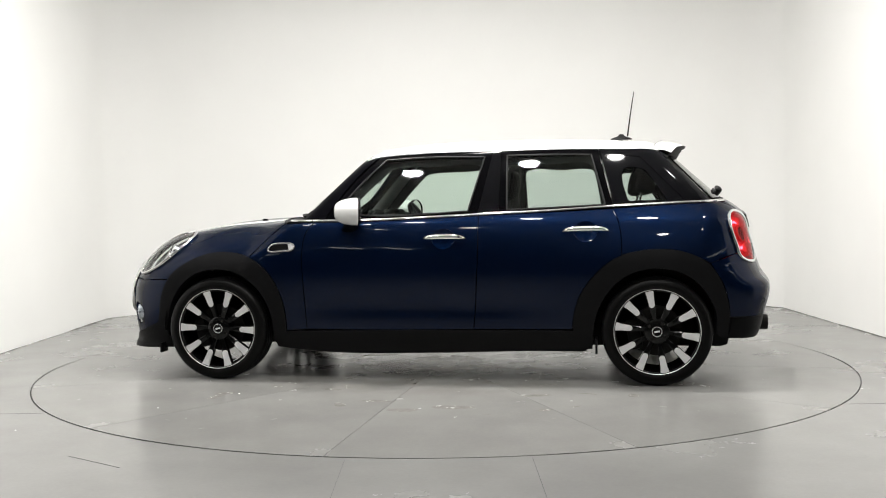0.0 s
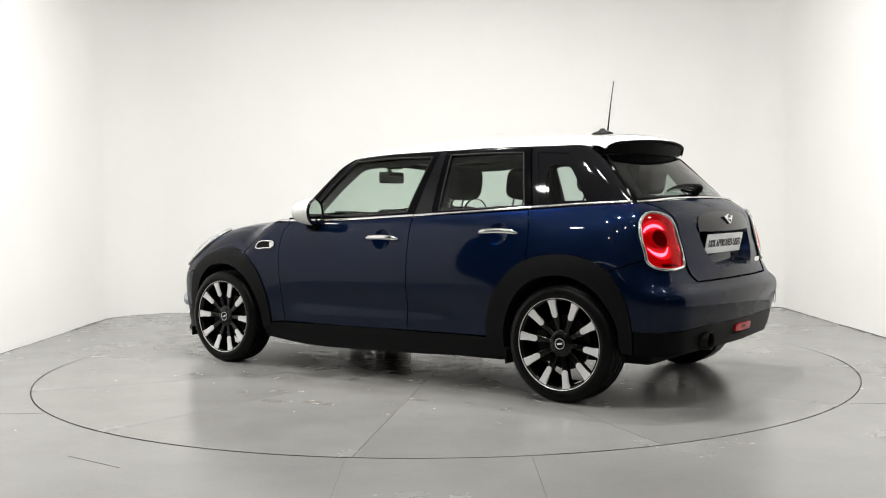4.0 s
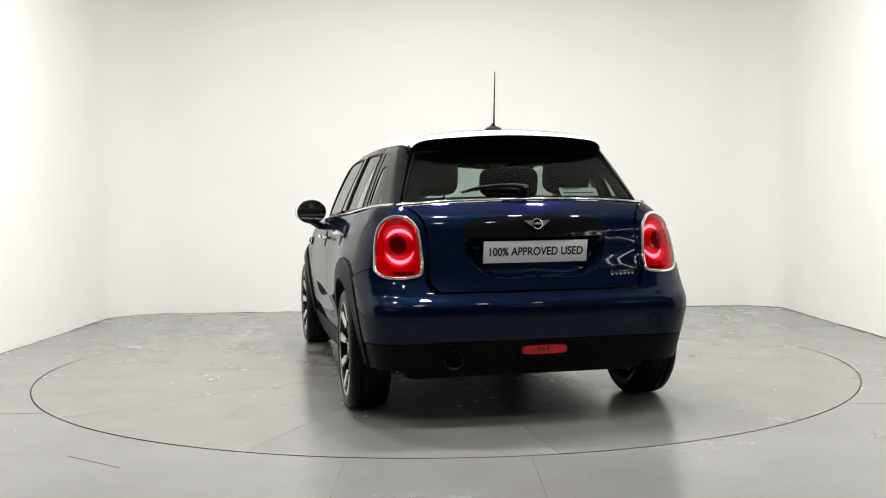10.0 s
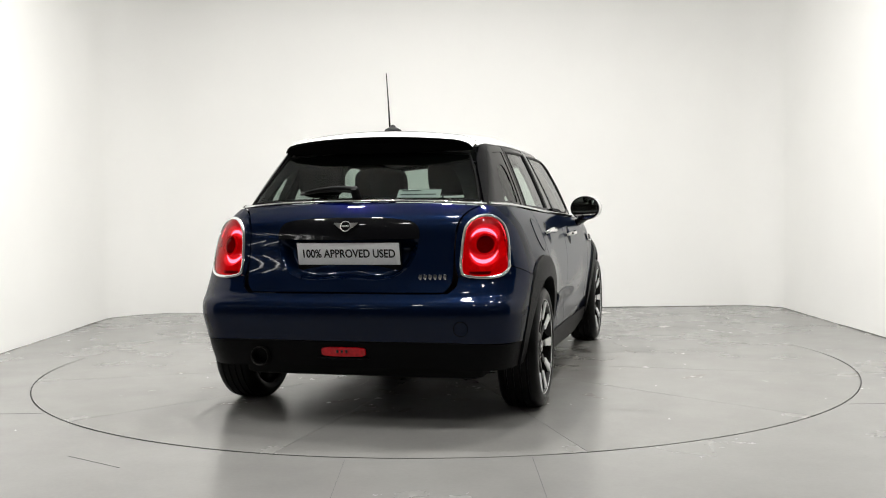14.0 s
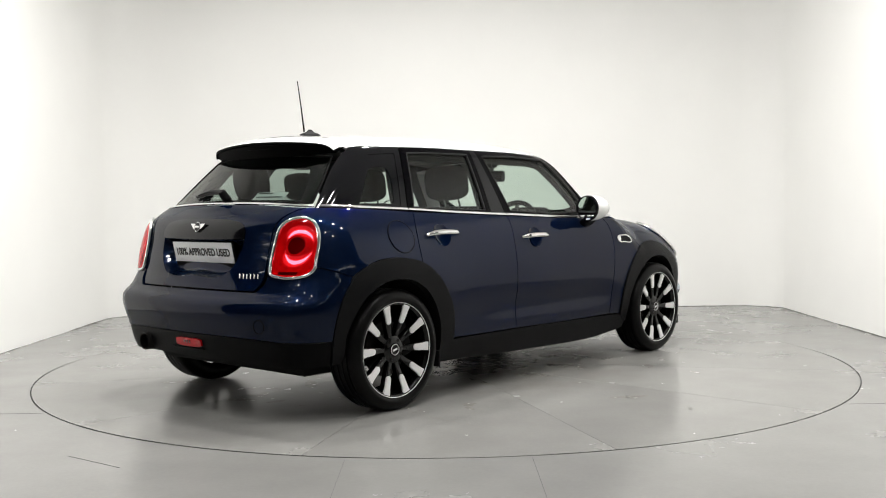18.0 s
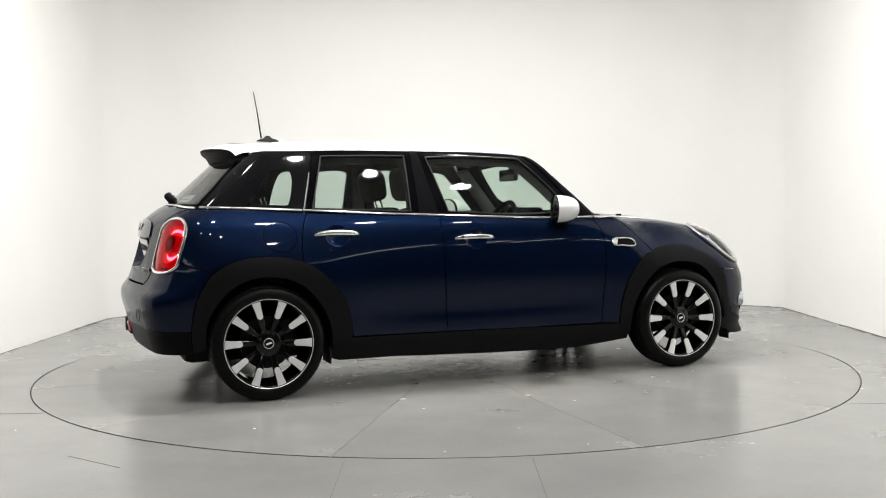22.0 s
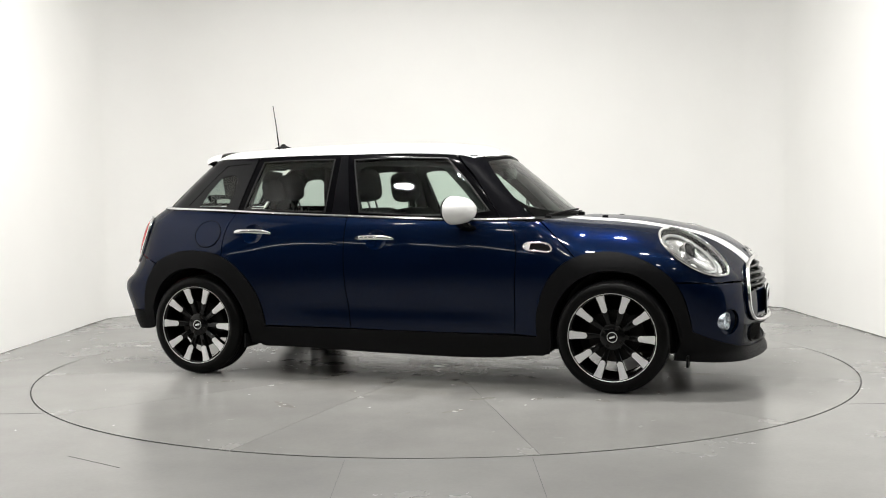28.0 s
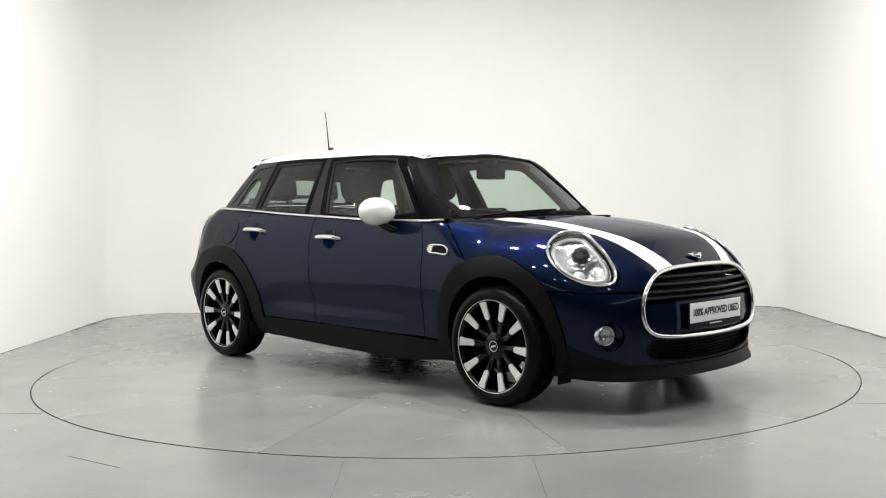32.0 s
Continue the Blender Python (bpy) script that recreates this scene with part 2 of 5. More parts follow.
def room():
    bm = bmesh.new()
    n, R, X0, X1, Y0, Y1 = 240, 2.5150, -10.0, 10.0, -14.0, 5.0
    inner, outer = [], []
    for k in range(n):
        a = 2 * math.pi * k / n
        c, s = math.cos(a), math.sin(a)
        d = math.degrees(a)
        bump = lambda at, w, h: h * math.exp(-(((d - at + 180) % 360 - 180) / w) ** 2)
        # the gap round the turntable is worn wider here and there
        Ri = R + 0.0055 * max(-s, 0) + bump(258, 10, 0.006) + bump(284, 10, 0.004) + bump(183, 12, 0.010) + bump(238, 14, 0.008) + bump(215, 14, 0.004) + bump(310, 26, 0.004) + bump(-4, 12, 0.011)
        inner.append(bm.verts.new((Ri * c, Ri * s, 0)))
        tx = (X1 if c > 0 else X0) / c if abs(c) > 1e-6 else 1e9
        ty = (Y1 if s > 0 else Y0) / s if abs(s) > 1e-6 else 1e9
        t = min(tx, ty)
        outer.append(bm.verts.new((t * c, t * s, 0)))
    low = [bm.verts.new((v.co.x, v.co.y, -0.06)) for v in inner]
    for k in range(n):
        j = (k + 1) % n
        bm.faces.new((inner[k], outer[k], outer[j], inner[j]))
        bm.faces.new((low[k], inner[k], inner[j], low[j]))
    pit = bm.faces.new(low)
    bmesh.ops.recalc_face_normals(bm, faces=bm.faces[:])
    bm.verts.ensure_lookup_table()
    tagged(part("floor", bm, M_FLOOR, None), "grey glossy epoxy floor round the turntable", "floor", kind="structure")
    tagged(part("ceiling", box(0, -4.5, CEIL + 0.06, 20, 19, 0.12), M_CEILING, None), "plain pale ceiling with round lights", "ceiling", kind="structure")
    for nm, b in (("wall_south", (0, -13.45, CEIL / 2, 19.0, 0.1, CEIL)), ("wall_west", (-9.45, -4.5, CEIL / 2, 0.1, 19, CEIL)),
                  ("wall_east", (9.45, -4.5, CEIL / 2, 0.1, 19, CEIL))):
        tagged(part(nm, box(*b), M_BACK, None), "plain grey hall wall round the studio", "wall", kind="structure")


room()


def downlight(x, y):
    e = tagged(empty("ceiling_light"), "round white ceiling light, switched on", "ceiling light", "round ceiling lights")
    e.matrix_world = pose(x, y, CEIL)
    part("housing", lathe([(0.102, 0), (0.135, 0), (0.135, -0.05), (0.118, -0.06), (0.108, -0.05), (0.102, -0.01)], 48, close=True), M_FIXTURE, e)


for a, b in DOWNLIGHTS:
    downlight(a, b)


def tube_light(x, y, length):
    """A fluorescent tube under a white batten, in the hall before the studio."""
    e = tagged(empty("tube_light"), "long white fluorescent tube light, switched on", "tube light", "tube lights in the hall")
    e.matrix_world = pose(x, y, CEIL, 0, 0, 90)
    part("batten", box(0, 0, -0.03, length + 0.06, 0.07, 0.06, 0.01), M_FIXTURE, e)
    part("tube", lathe([(0.016, -length / 2), (0.016, length / 2)], 12, pose(0, 0, -0.085, 0, 90, 0)), M_TUBE, e, "glowing white tube")


for side in (-1, 1):
    for a, b in ((8.9, -5.0), (8.0, -5.6), (7.4, -6.6), (6.8, -7.2), (6.2, -8.2), (5.6, -8.9), (5.0, -10.0), (4.4, -10.8)):
        tube_light(side * a, b, 1.2)

# ---- the turntable: a hub plate and twelve wedges ----
turntable = tagged(empty("turntable"), "round grey turntable of twelve wedges, flush with the floor", "turntable")
part("under_frame", lathe([(2.523, -0.05), (2.523, -0.007), (0.0, -0.007)], 120), M_JOINT, turntable, "dark frame under the deck")


def wedge():
    bm = bmesh.new()
    r0, r1, g, n = 0.242, 2.5125, 0.0011, 20
    top, low = [], []
    inner = [(r0, radians(30) * k / 4) for k in range(5)]
    outer = [(r1, radians(30) * k / n) for k in range(n, -1, -1)]
    for r, t in inner + outer:
        e = g / r
        t = min(max(t, e), radians(30) - e)
        top.append(bm.verts.new((r * math.cos(t), r * math.sin(t), 0)))
        low.append(bm.verts.new((r * math.cos(t), r * math.sin(t), -0.005)))
    bm.faces.new(top)
    for i in range(len(top)):
        j = (i + 1) % len(top)
        bm.faces.new((top[i], low[i], low[j], top[j]))
    bmesh.ops.recalc_face_normals(bm, faces=bm.faces[:])
    me = bpy.data.meshes.new("deck_wedge")
    bm.to_mesh(me)
    bm.free()
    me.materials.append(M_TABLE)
    return me


WEDGE = wedge()
for k in range(12):
    o = new("deck_wedge", WEDGE)
    o.parent = turntable
    o.matrix_local = Matrix.Rotation(radians(28 + 30 * k), 4, "Z")
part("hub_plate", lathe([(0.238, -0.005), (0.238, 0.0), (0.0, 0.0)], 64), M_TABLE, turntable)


def marks(seed, count, reach, r0, r1, size, lift, stretch=2.5):
    """Small uneven flat flakes strewn over a ring."""
    rnd = random.Random(seed)
    bm = bmesh.new()
    for _ in range(count):
        a, r = rnd.uniform(0, 2 * math.pi), math.sqrt(rnd.uniform(r0 * r0, r1 * r1))
        x, y = r * math.cos(a), r * math.sin(a)
        if reach and not reach(x, y):
            continue
        d, w, t = rnd.uniform(0.3, 1.0) ** 2 * size, rnd.uniform(1, stretch), rnd.uniform(0, math.pi)
        vs = []
        for k in range(7):
            b = 2 * math.pi * k / 7
            u, v = d * w * math.cos(b) * rnd.uniform(0.6, 1.1), d * math.sin(b) * rnd.uniform(0.5, 1.1)
            vs.append(bm.verts.new((x + u * math.cos(t) - v * math.sin(t), y + u * math.sin(t) + v * math.cos(t), lift)))
        bm.faces.new(vs)
    bmesh.ops.recalc_face_normals(bm, faces=bm.faces[:])
    for f in bm.faces:
        if f.normal.z < 0:
            f.normal_flip()
    return bm


def strewn(name, bm, material, label, parent=None):
    tagged(part(name, bm, material, parent), label, "dirt", kind="stuff")


part("scuffs", marks(3, 150, None, 0.3, 2.45, 0.011, 0.0006, 3.5), M_SCUFF, turntable, "dark rubber scuffs")["kind"] = "stuff"
part("chips", marks(5, 9, None, 0.5, 2.45, 0.007, 0.0007, 2.0), M_CHIP, turntable, "small white paint chips")["kind"] = "stuff"
strewn("floor_scuffs", marks(8, 90, lambda x, y: abs(x) < 3.1 and y < 3.1, 2.6, 4.6, 0.010, 0.0006, 3.0), M_SCUFF, "small dark scuffs strewn over the grey floor")


def floor_joint(x0, y0, x1, y1, w=0.004):
    d = Vector((x1 - x0, y1 - y0, 0))
    m = Matrix.Translation(((x0 + x1) / 2, (y0 + y1) / 2, -0.0008)) @ Matrix.Rotation(math.atan2(d.y, d.x), 4, "Z")
    tagged(part("floor_joint", box(0, 0, 0, d.length, w, 0.0032, 0, m), M_JOINT, None), "thin dark joint in the grey floor", "joint", kind="structure")


floor_joint(0.345, -2.53, 0.345, -6.5, 0.0016)
floor_joint(-0.41, -2.53, -0.40, -6.5, 0.0009)
floor_joint(-2.03, -1.52, -3.2, -1.53, 0.0025)
floor_joint(2.0, -1.56, 3.24, -1.56, 0.0012)
floor_joint(2.80, 1.565, 3.24, 1.56)
floor_joint(-1.57, -2.40, -1.29, -2.60, 0.003)


def wall_foot():
    """Dark uneven strip where the wall meets the floor, coloured as the shadow gap there."""
    rnd = random.Random(4)
    bm = bmesh.new()
    pts = [(x, y) for x, y in COVE_PATH]
    dense = []
    for (x0, y0), (x1, y1) in zip(pts, pts[1:]):
        n = max(int(math.hypot(x1 - x0, y1 - y0) / 0.05), 1)
        dense += [(x0 + (x1 - x0) * k / n, y0 + (y1 - y0) * k / n) for k in range(n)]
    dense.append(pts[-1])
    last = None
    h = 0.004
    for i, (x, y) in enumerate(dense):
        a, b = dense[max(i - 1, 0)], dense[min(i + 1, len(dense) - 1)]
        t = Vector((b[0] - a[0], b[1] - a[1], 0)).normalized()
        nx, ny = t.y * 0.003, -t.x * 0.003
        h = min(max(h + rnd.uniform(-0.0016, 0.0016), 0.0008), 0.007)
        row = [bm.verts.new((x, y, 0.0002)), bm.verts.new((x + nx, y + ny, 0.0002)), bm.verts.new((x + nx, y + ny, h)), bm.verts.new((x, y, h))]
        if last:
            for k in (1, 2):
                bm.faces.new((last[k], row[k], row[k + 1 if k < 3 else 0], last[k + 1 if k < 3 else 0]))
        last = row
    bmesh.ops.recalc_face_normals(bm, faces=bm.faces[:])
    return bm


tagged(part("trim", wall_foot(), M_FOOT, None), "thin dark uneven strip standing for the shadow gap along the foot of the white wall", "trim", kind="structure")


def crack(seed, x, y, heading, length, w):
    rnd = random.Random(seed)
    bm = bmesh.new()
    last, a, done = None, radians(heading), 0.0
    while done < length:
        k = w * rnd.uniform(0.3, 1.0) * min(1, 4 * (1 - done / length) + 0.2)
        dx, dy = math.cos(a), math.sin(a)
        row = [bm.verts.new((x - dy * k, y + dx * k, 0.0008)), bm.verts.new((x + dy * k, y - dx * k, 0.0008))]
        if last:
            bm.faces.new((last[0], last[1], row[1], row[0]))
        last = row
        st = rnd.uniform(0.02, 0.05)
        x, y, done = x + dx * st, y + dy * st, done + st
        a += rnd.uniform(-0.35, 0.35) + (radians(heading) - a) * 0.25
    for f in bm.faces:
        if f.normal.z < 0:
            f.normal_flip()
    bmesh.ops.recalc_face_normals(bm, faces=bm.faces[:])
    return bm


for n, c in enumerate(((0.25, 0.1, 15, 1.3, 0.006), (-0.2, 0.2, 160, 1.1, 0.006), (-0.3, -0.3, 200, 0.7, 0.004), (0.3, -0.35, -30, 0.8, 0.004), (1.1, 0.9, 70, 0.5, 0.003), (-1.3, -0.9, 250, 0.6, 0.003))):
    part("crack", crack(20 + n, *c), M_STAIN, turntable, "thin brownish crack in the deck")
# brownish grime patches, also toned to deepen the shade under the car
part("stains", marks(31, 90, None, 0.2, 1.7, 0.06, 0.0004, 3.5), M_GRIME_SHADE, turntable, "faint brownish grime that also deepens the under-car shade")["kind"] = "stuff"
strewn("floor_chips", marks(41, 9, lambda x, y: abs(x) < 3.1 and y < 3.1, 2.6, 4.6, 0.006, 0.0007, 2.0), M_CHIP, "small pale paint chips on the grey floor")


# ---- the car's form: a smooth implicit body, on which each panel is laid ----
# car space: x forward from the middle of the wheelbase, y to its left, z up


class Spline:
    """A natural cubic through points."""

    def __init__(self, pts):
        x, y = np.array(pts, float).T
        n = len(x)
        h = np.diff(x)
        A, r = np.eye(n), np.zeros(n)
        for i in range(1, n - 1):
            A[i, i - 1], A[i, i], A[i, i + 1] = h[i - 1], 2 * (h[i - 1] + h[i]), h[i]
            r[i] = 6 * ((y[i + 1] - y[i]) / h[i] - (y[i] - y[i - 1]) / h[i - 1])
        self.x, self.y, self.m, self.h = x, y, np.linalg.solve(A, r), h

    def __call__(self, v):
        v = np.asarray(v, float)
        q = np.clip(v, self.x[0], self.x[-1])
        i = np.clip(np.searchsorted(self.x, q) - 1, 0, len(self.h) - 1)
        h, a, b = self.h[i], self.x[i + 1] - q, q - self.x[i]
        m0, m1, y0, y1 = self.m[i], self.m[i + 1], self.y[i], self.y[i + 1]
        return m0 * a**3 / (6 * h) + m1 * b**3 / (6 * h) + (y0 / h - m0 * h / 6) * a + (y1 / h - m1 * h / 6) * b


def smax(a, b, k):
    h = np.maximum(k - np.abs(a - b), 0) / k
    return np.maximum(a, b) + h * h * k / 4


def step(a, b, x):
    t = np.clip((x - a) / (b - a), 0, 1)
    return t * t * (3 - 2 * t)


SIDE_W = Spline([(0.10, 0.745), (0.17, 0.757), (0.25, 0.777), (0.35, 0.797), (0.45, 0.812), (0.58, 0.824), (0.70, 0.824), (0.79, 0.813),
                 (0.87, 0.795), (0.93, 0.771), (0.98, 0.738), (1.03, 0.70), (1.10, 0.64)])
NOSE = Spline([(0.10, 1.995), (0.2, 2.022), (0.3, 2.040), (0.42, 2.050), (0.52, 2.043), (0.60, 2.028), (0.68, 1.995), (0.76, 1.95), (0.84, 1.87), (0.95, 1.72)])
TAIL = Spline([(0.10, -1.80), (0.20, -1.865), (0.28, -1.910), (0.36, -1.932), (0.45, -1.941), (0.53, -1.942), (0.57, -1.939), (0.60, -1.933), (0.64, -1.921), (0.70, -1.902),
               (0.78, -1.882), (0.86, -1.862), (0.92, -1.848), (0.97, -1.818), (1.02, -1.752), (1.08, -1.67)])
TOP = Spline([(-2.1, 1.06), (-1.7, 1.045), (-1.05, 1.010), (-0.3, 0.978), (0.36, 0.952), (0.84, 0.952), (1.05, 0.955), (1.2, 0.948), (1.38, 0.930), (1.54, 0.902),
              (1.70, 0.862), (1.834, 0.810), (1.90, 0.774), (1.95, 0.742), (2.0, 0.700), (2.1, 0.60)])
ROOF = Spline([(-1.7, 1.355), (-1.45, 1.384), (-1.15, 1.405), (-0.7, 1.423), (-0.2, 1.426), (0.2, 1.405), (0.45, 1.372), (0.7, 1.32)])


def lower_body(x, y, z):
    ay = np.abs(y)
    flare = 0.030 * (np.exp(-(((x - 1.2835) / 0.42) ** 2)) + 1.25 * np.exp(-(((x + 1.2835) / 0.42) ** 2))) * step(0.98, 0.62, z) * step(0.05, 0.4, z)
    scallop = 0.016 * np.exp(-(((z - 0.44) / 0.075) ** 2)) * np.exp(-(((x - 0.02) / 0.74) ** 6))
    side = ay - SIDE_W(z) * (1 - 0.0055 * (x + 0.2) ** 4) - flare + scallop
    front = (x - NOSE(z) + (0.345 + 0.065 * step(0.50, 0.75, z)) * y * y) * 0.9
    rear = (TAIL(z) + (0.150 + 0.085 * step(0.52, 0.70, z)) * y * y - x) * 0.95
    ends = smax(front, rear, 0.01)
    hood = step(0.75, 1.15, x)
    crown = 0.13 * hood - 0.06 * step(1.45, 1.85, x)
    top = (z - TOP(x) + crown * y * y) * 0.96
    body = smax(side, ends, 0.05 + 0.15 * step(0.3, 1.0, x) + (0.13 + 0.02 * step(0.52, 0.70, z)) * step(0.3, 1.0, -x))
    return smax(body, top, 0.03 + hood * (0.05 + 0.17 * step(0.3, 0.7, ay)))


def cabin(x, y, z):
    ay = np.abs(y)
    d = z - 0.96
    side = (ay - (0.735 - 0.36 * d - 0.22 * d * d - 0.085 * (np.maximum(-x - 0.6, 0) / 1.0) ** 2 - 0.05 * (np.maximum(x - 0.2, 0) / 0.6) ** 2)) * 0.92
    wind = (x + 1.21 * d - 0.94 + 0.41 * y * y + 0.25 * np.minimum(d - 0.15, 0) ** 2) * 0.62
    back = (-1.708 + 0.29 * y * y + (z - 1.04) * 1.10 - x) * 0.72
    roof = z - ROOF(x) + (0.25 - 0.10 * step(-0.2, -1.0, x)) * y * y
    return smax(smax(side, smax(wind, back, 0.01), 0.07), roof, 0.055)


def grad(field, P):
    e = 1e-4
    g = np.stack([field(*(P + d).T) - field(*(P - d).T) for d in np.eye(3) * e], 1)
    return g / np.maximum(np.linalg.norm(g, axis=1, keepdims=True), 1e-12)


def cast(field, O, D, far=1.6, n=90):
    """Where rays from O along D first enter the field."""
    O, D = np.atleast_2d(O), np.atleast_2d(D)
    s = np.linspace(0, far, n)
    P = O[:, None, :] + D[:, None, :] * s[None, :, None]
    v = field(P[..., 0], P[..., 1], P[..., 2])
    i = np.argmax(v < 0, axis=1)
    i = np.where((v < 0).any(1), i, np.argmin(v, axis=1))
    lo, hi = s[np.maximum(i - 1, 0)], s[i]
    for _ in range(22):
        m = (lo + hi) / 2
        Q = O + D * m[:, None]
        f = field(*Q.T)
        lo, hi = np.where(f > 0, m, lo), np.where(f > 0, hi, m)
    return O + D * ((lo + hi) / 2)[:, None]


class View:
    """A way to look at the body: to() takes points into the view's plane, rays() goes back."""

    def __init__(self, kind, s=1.0, c=0.0, n=None):
        self.kind, self.s, self.c = kind, s, c
        if n is not None:
            self.n = np.array(n, float) / np.linalg.norm(n)
            r = np.cross([0, 0, 1], self.n)
            self.r = r / np.linalg.norm(r)
            self.u = np.cross(self.n, self.r)

    def to(self, P):
        x, y, z = np.atleast_2d(np.array(P, float)).T
        k = self.kind
        if k == "side":
            return np.stack([x, z], 1)
        if k == "top":
            return np.stack([x, y], 1)
        if k in ("front", "back"):
            return np.stack([y, z], 1)
        if k == "round":  # about an upright axis at x = c, towards the side s
            return np.stack([np.arctan2(y, self.s * (x - self.c)) * 0.8, z], 1)
        if k == "arch":  # about a lengthwise axis at z = c
            return np.stack([x, np.arctan2(y, z - self.c) * 0.6], 1)
        return np.stack([P @ self.r, P @ self.u], 1)

    def rays(self, U):
        u, v = np.atleast_2d(U).T
        o = np.ones_like(u)
        k, s = self.kind, self.s
        if k == "side":
            return np.stack([u, 1.35 * s * o, v], 1), np.stack([0 * o, -s * o, 0 * o], 1)
        if k == "top":
            return np.stack([u, v, 1.9 * o], 1), np.stack([0 * o, 0 * o, -o], 1)
        if k == "front":
            return np.stack([2.4 * o, u, v], 1), np.stack([-o, 0 * o, 0 * o], 1)
        if k == "back":
            return np.stack([-2.4 * o, u, v], 1), np.stack([o, 0 * o, 0 * o], 1)
        if k == "round":
            a = u / 0.8
            d = np.stack([s * np.cos(a), np.sin(a), 0 * o], 1)
            return np.array([self.c, 0, 0]) + 1.6 * d + np.stack([0 * o, 0 * o, v], 1), -d
        if k == "arch":
            a = v / 0.6
            d = np.stack([0 * o, np.sin(a), np.cos(a)], 1)
            return np.stack([u, 0 * o, self.c * o], 1) + 1.3 * d, -d
        O = u[:, None] * self.r + v[:, None] * self.u
        return O + self.n * 3.2, np.tile(-self.n, (len(u), 1))


def far_of(view):
    return 3.2 if view.kind == "dir" else (2.2 if view.kind in ("front", "back") else 1.6)


def spline2(pts, closed=True, stepsize=0.02):
    """A smooth line through points; a point with a third value 1 is a corner."""
    P = [np.array(p[:2], float) for p in pts]
    C = [len(p) > 2 and p[2] == 1 for p in pts]
    n = len(P)
    out = []
    for i in range(n if closed else n - 1):
        j = (i + 1) % n
        p1, p2 = P[i], P[j]
        if C[i] or (not closed and i == 0):
            p0 = 2 * p1 - p2 if C[j] else p1 - (P[(j + 1) % n] - p1) * 0.0 - (p2 - p1) * 0.6
        else:
            p0 = P[i - 1]
        if C[j] or (not closed and j == n - 1):
            p3 = p2 + (p2 - p1) * 0.6
        else:
            p3 = P[(j + 1) % n]
        d = max(np.linalg.norm(p2 - p1), 1e-6)
        d0, d2 = max(np.linalg.norm(p1 - p0), 1e-6), max(np.linalg.norm(p3 - p2), 1e-6)
        # tangents scaled to the span keep uneven spacing from looping
        m1 = ((p1 - p0) / d0 * d + (p2 - p1) * d0 / d0) * 0.5 if not C[i] else (p2 - p1)
        m2 = ((p2 - p1) + (p3 - p2) / d2 * d) * 0.5 if not C[j] else (p2 - p1)
        k = max(int(math.ceil(d / stepsize)), 1)
        for q in range(k):
            t = q / k
            out.append((2 * t**3 - 3 * t * t + 1) * p1 + (t**3 - 2 * t * t + t) * m1 + (-2 * t**3 + 3 * t * t) * p2 + (t**3 - t * t) * m2)
    if not closed:
        out.append(P[-1])
    return np.array(out)


def inset(P, d):
    """Move a closed line inwards by d."""
    area = 0.5 * np.sum(P[:, 0] * np.roll(P[:, 1], -1) - np.roll(P[:, 0], -1) * P[:, 1])
    t = np.roll(P, -1, 0) - np.roll(P, 1, 0)
    t /= np.maximum(np.linalg.norm(t, axis=1, keepdims=True), 1e-9)
    nrm = np.stack([-t[:, 1], t[:, 0]], 1) * (1 if area > 0 else -1)
    return P + nrm * d


def inside(P, Q):
    x, y = Q[:, 0], Q[:, 1]
    r = np.zeros(len(Q), bool)
    for (x0, y0), (x1, y1) in zip(P, np.roll(P, -1, 0)):
        c = ((y0 > y) != (y1 > y)) & (x < (x1 - x0) * (y - y0) / (y1 - y0 + 1e-15) + x0)
        r ^= c
    return r


def gap_to(P, Q):
    d = np.full(len(Q), 1e9)
    for p in P:
        d = np.minimum(d, (Q[:, 0] - p[0]) ** 2 + (Q[:, 1] - p[1]) ** 2)
    return np.sqrt(d)


def flat_fill(outline, holes=(), res=0.025):
    """Triangles inside a line in the plane, with an even grid of points within."""
    loops = [outline, *holes]
    lo, hi = outline.min(0), outline.max(0)
    gx, gy = np.meshgrid(np.arange(lo[0], hi[0], res), np.arange(lo[1], hi[1], res * 0.87))
    gx = gx + (np.arange(gx.shape[0])[:, None] % 2) * res * 0.5
    Q = np.stack([gx.ravel(), gy.ravel()], 1)
    keep = inside(outline, Q) & (gap_to(outline, Q) > 0.55 * res)
    for h in holes:
        keep &= ~inside(h, Q) & (gap_to(h, Q) > 0.55 * res)
    Q = Q[keep]
    verts, edges = [], []
    for L in loops:
        b = len(verts)
        verts += [Vector(p) for p in L]
        edges += [(b + k, b + (k + 1) % len(L)) for k in range(len(L))]
    verts += [Vector(q) for q in Q]
    r = delaunay_2d_cdt(verts, edges, [], 1, 1e-6)
    V, F = np.array([tuple(v) for v in r[0]]), [tuple(f) for f in r[2]]
    if holes:
        mid = np.array([V[list(f)].mean(0) for f in F])
        out = np.zeros(len(F), bool)
        for h in holes:
            out |= inside(h, mid)
        F = [f for f, o in zip(F, out) if not o]
    return V, F


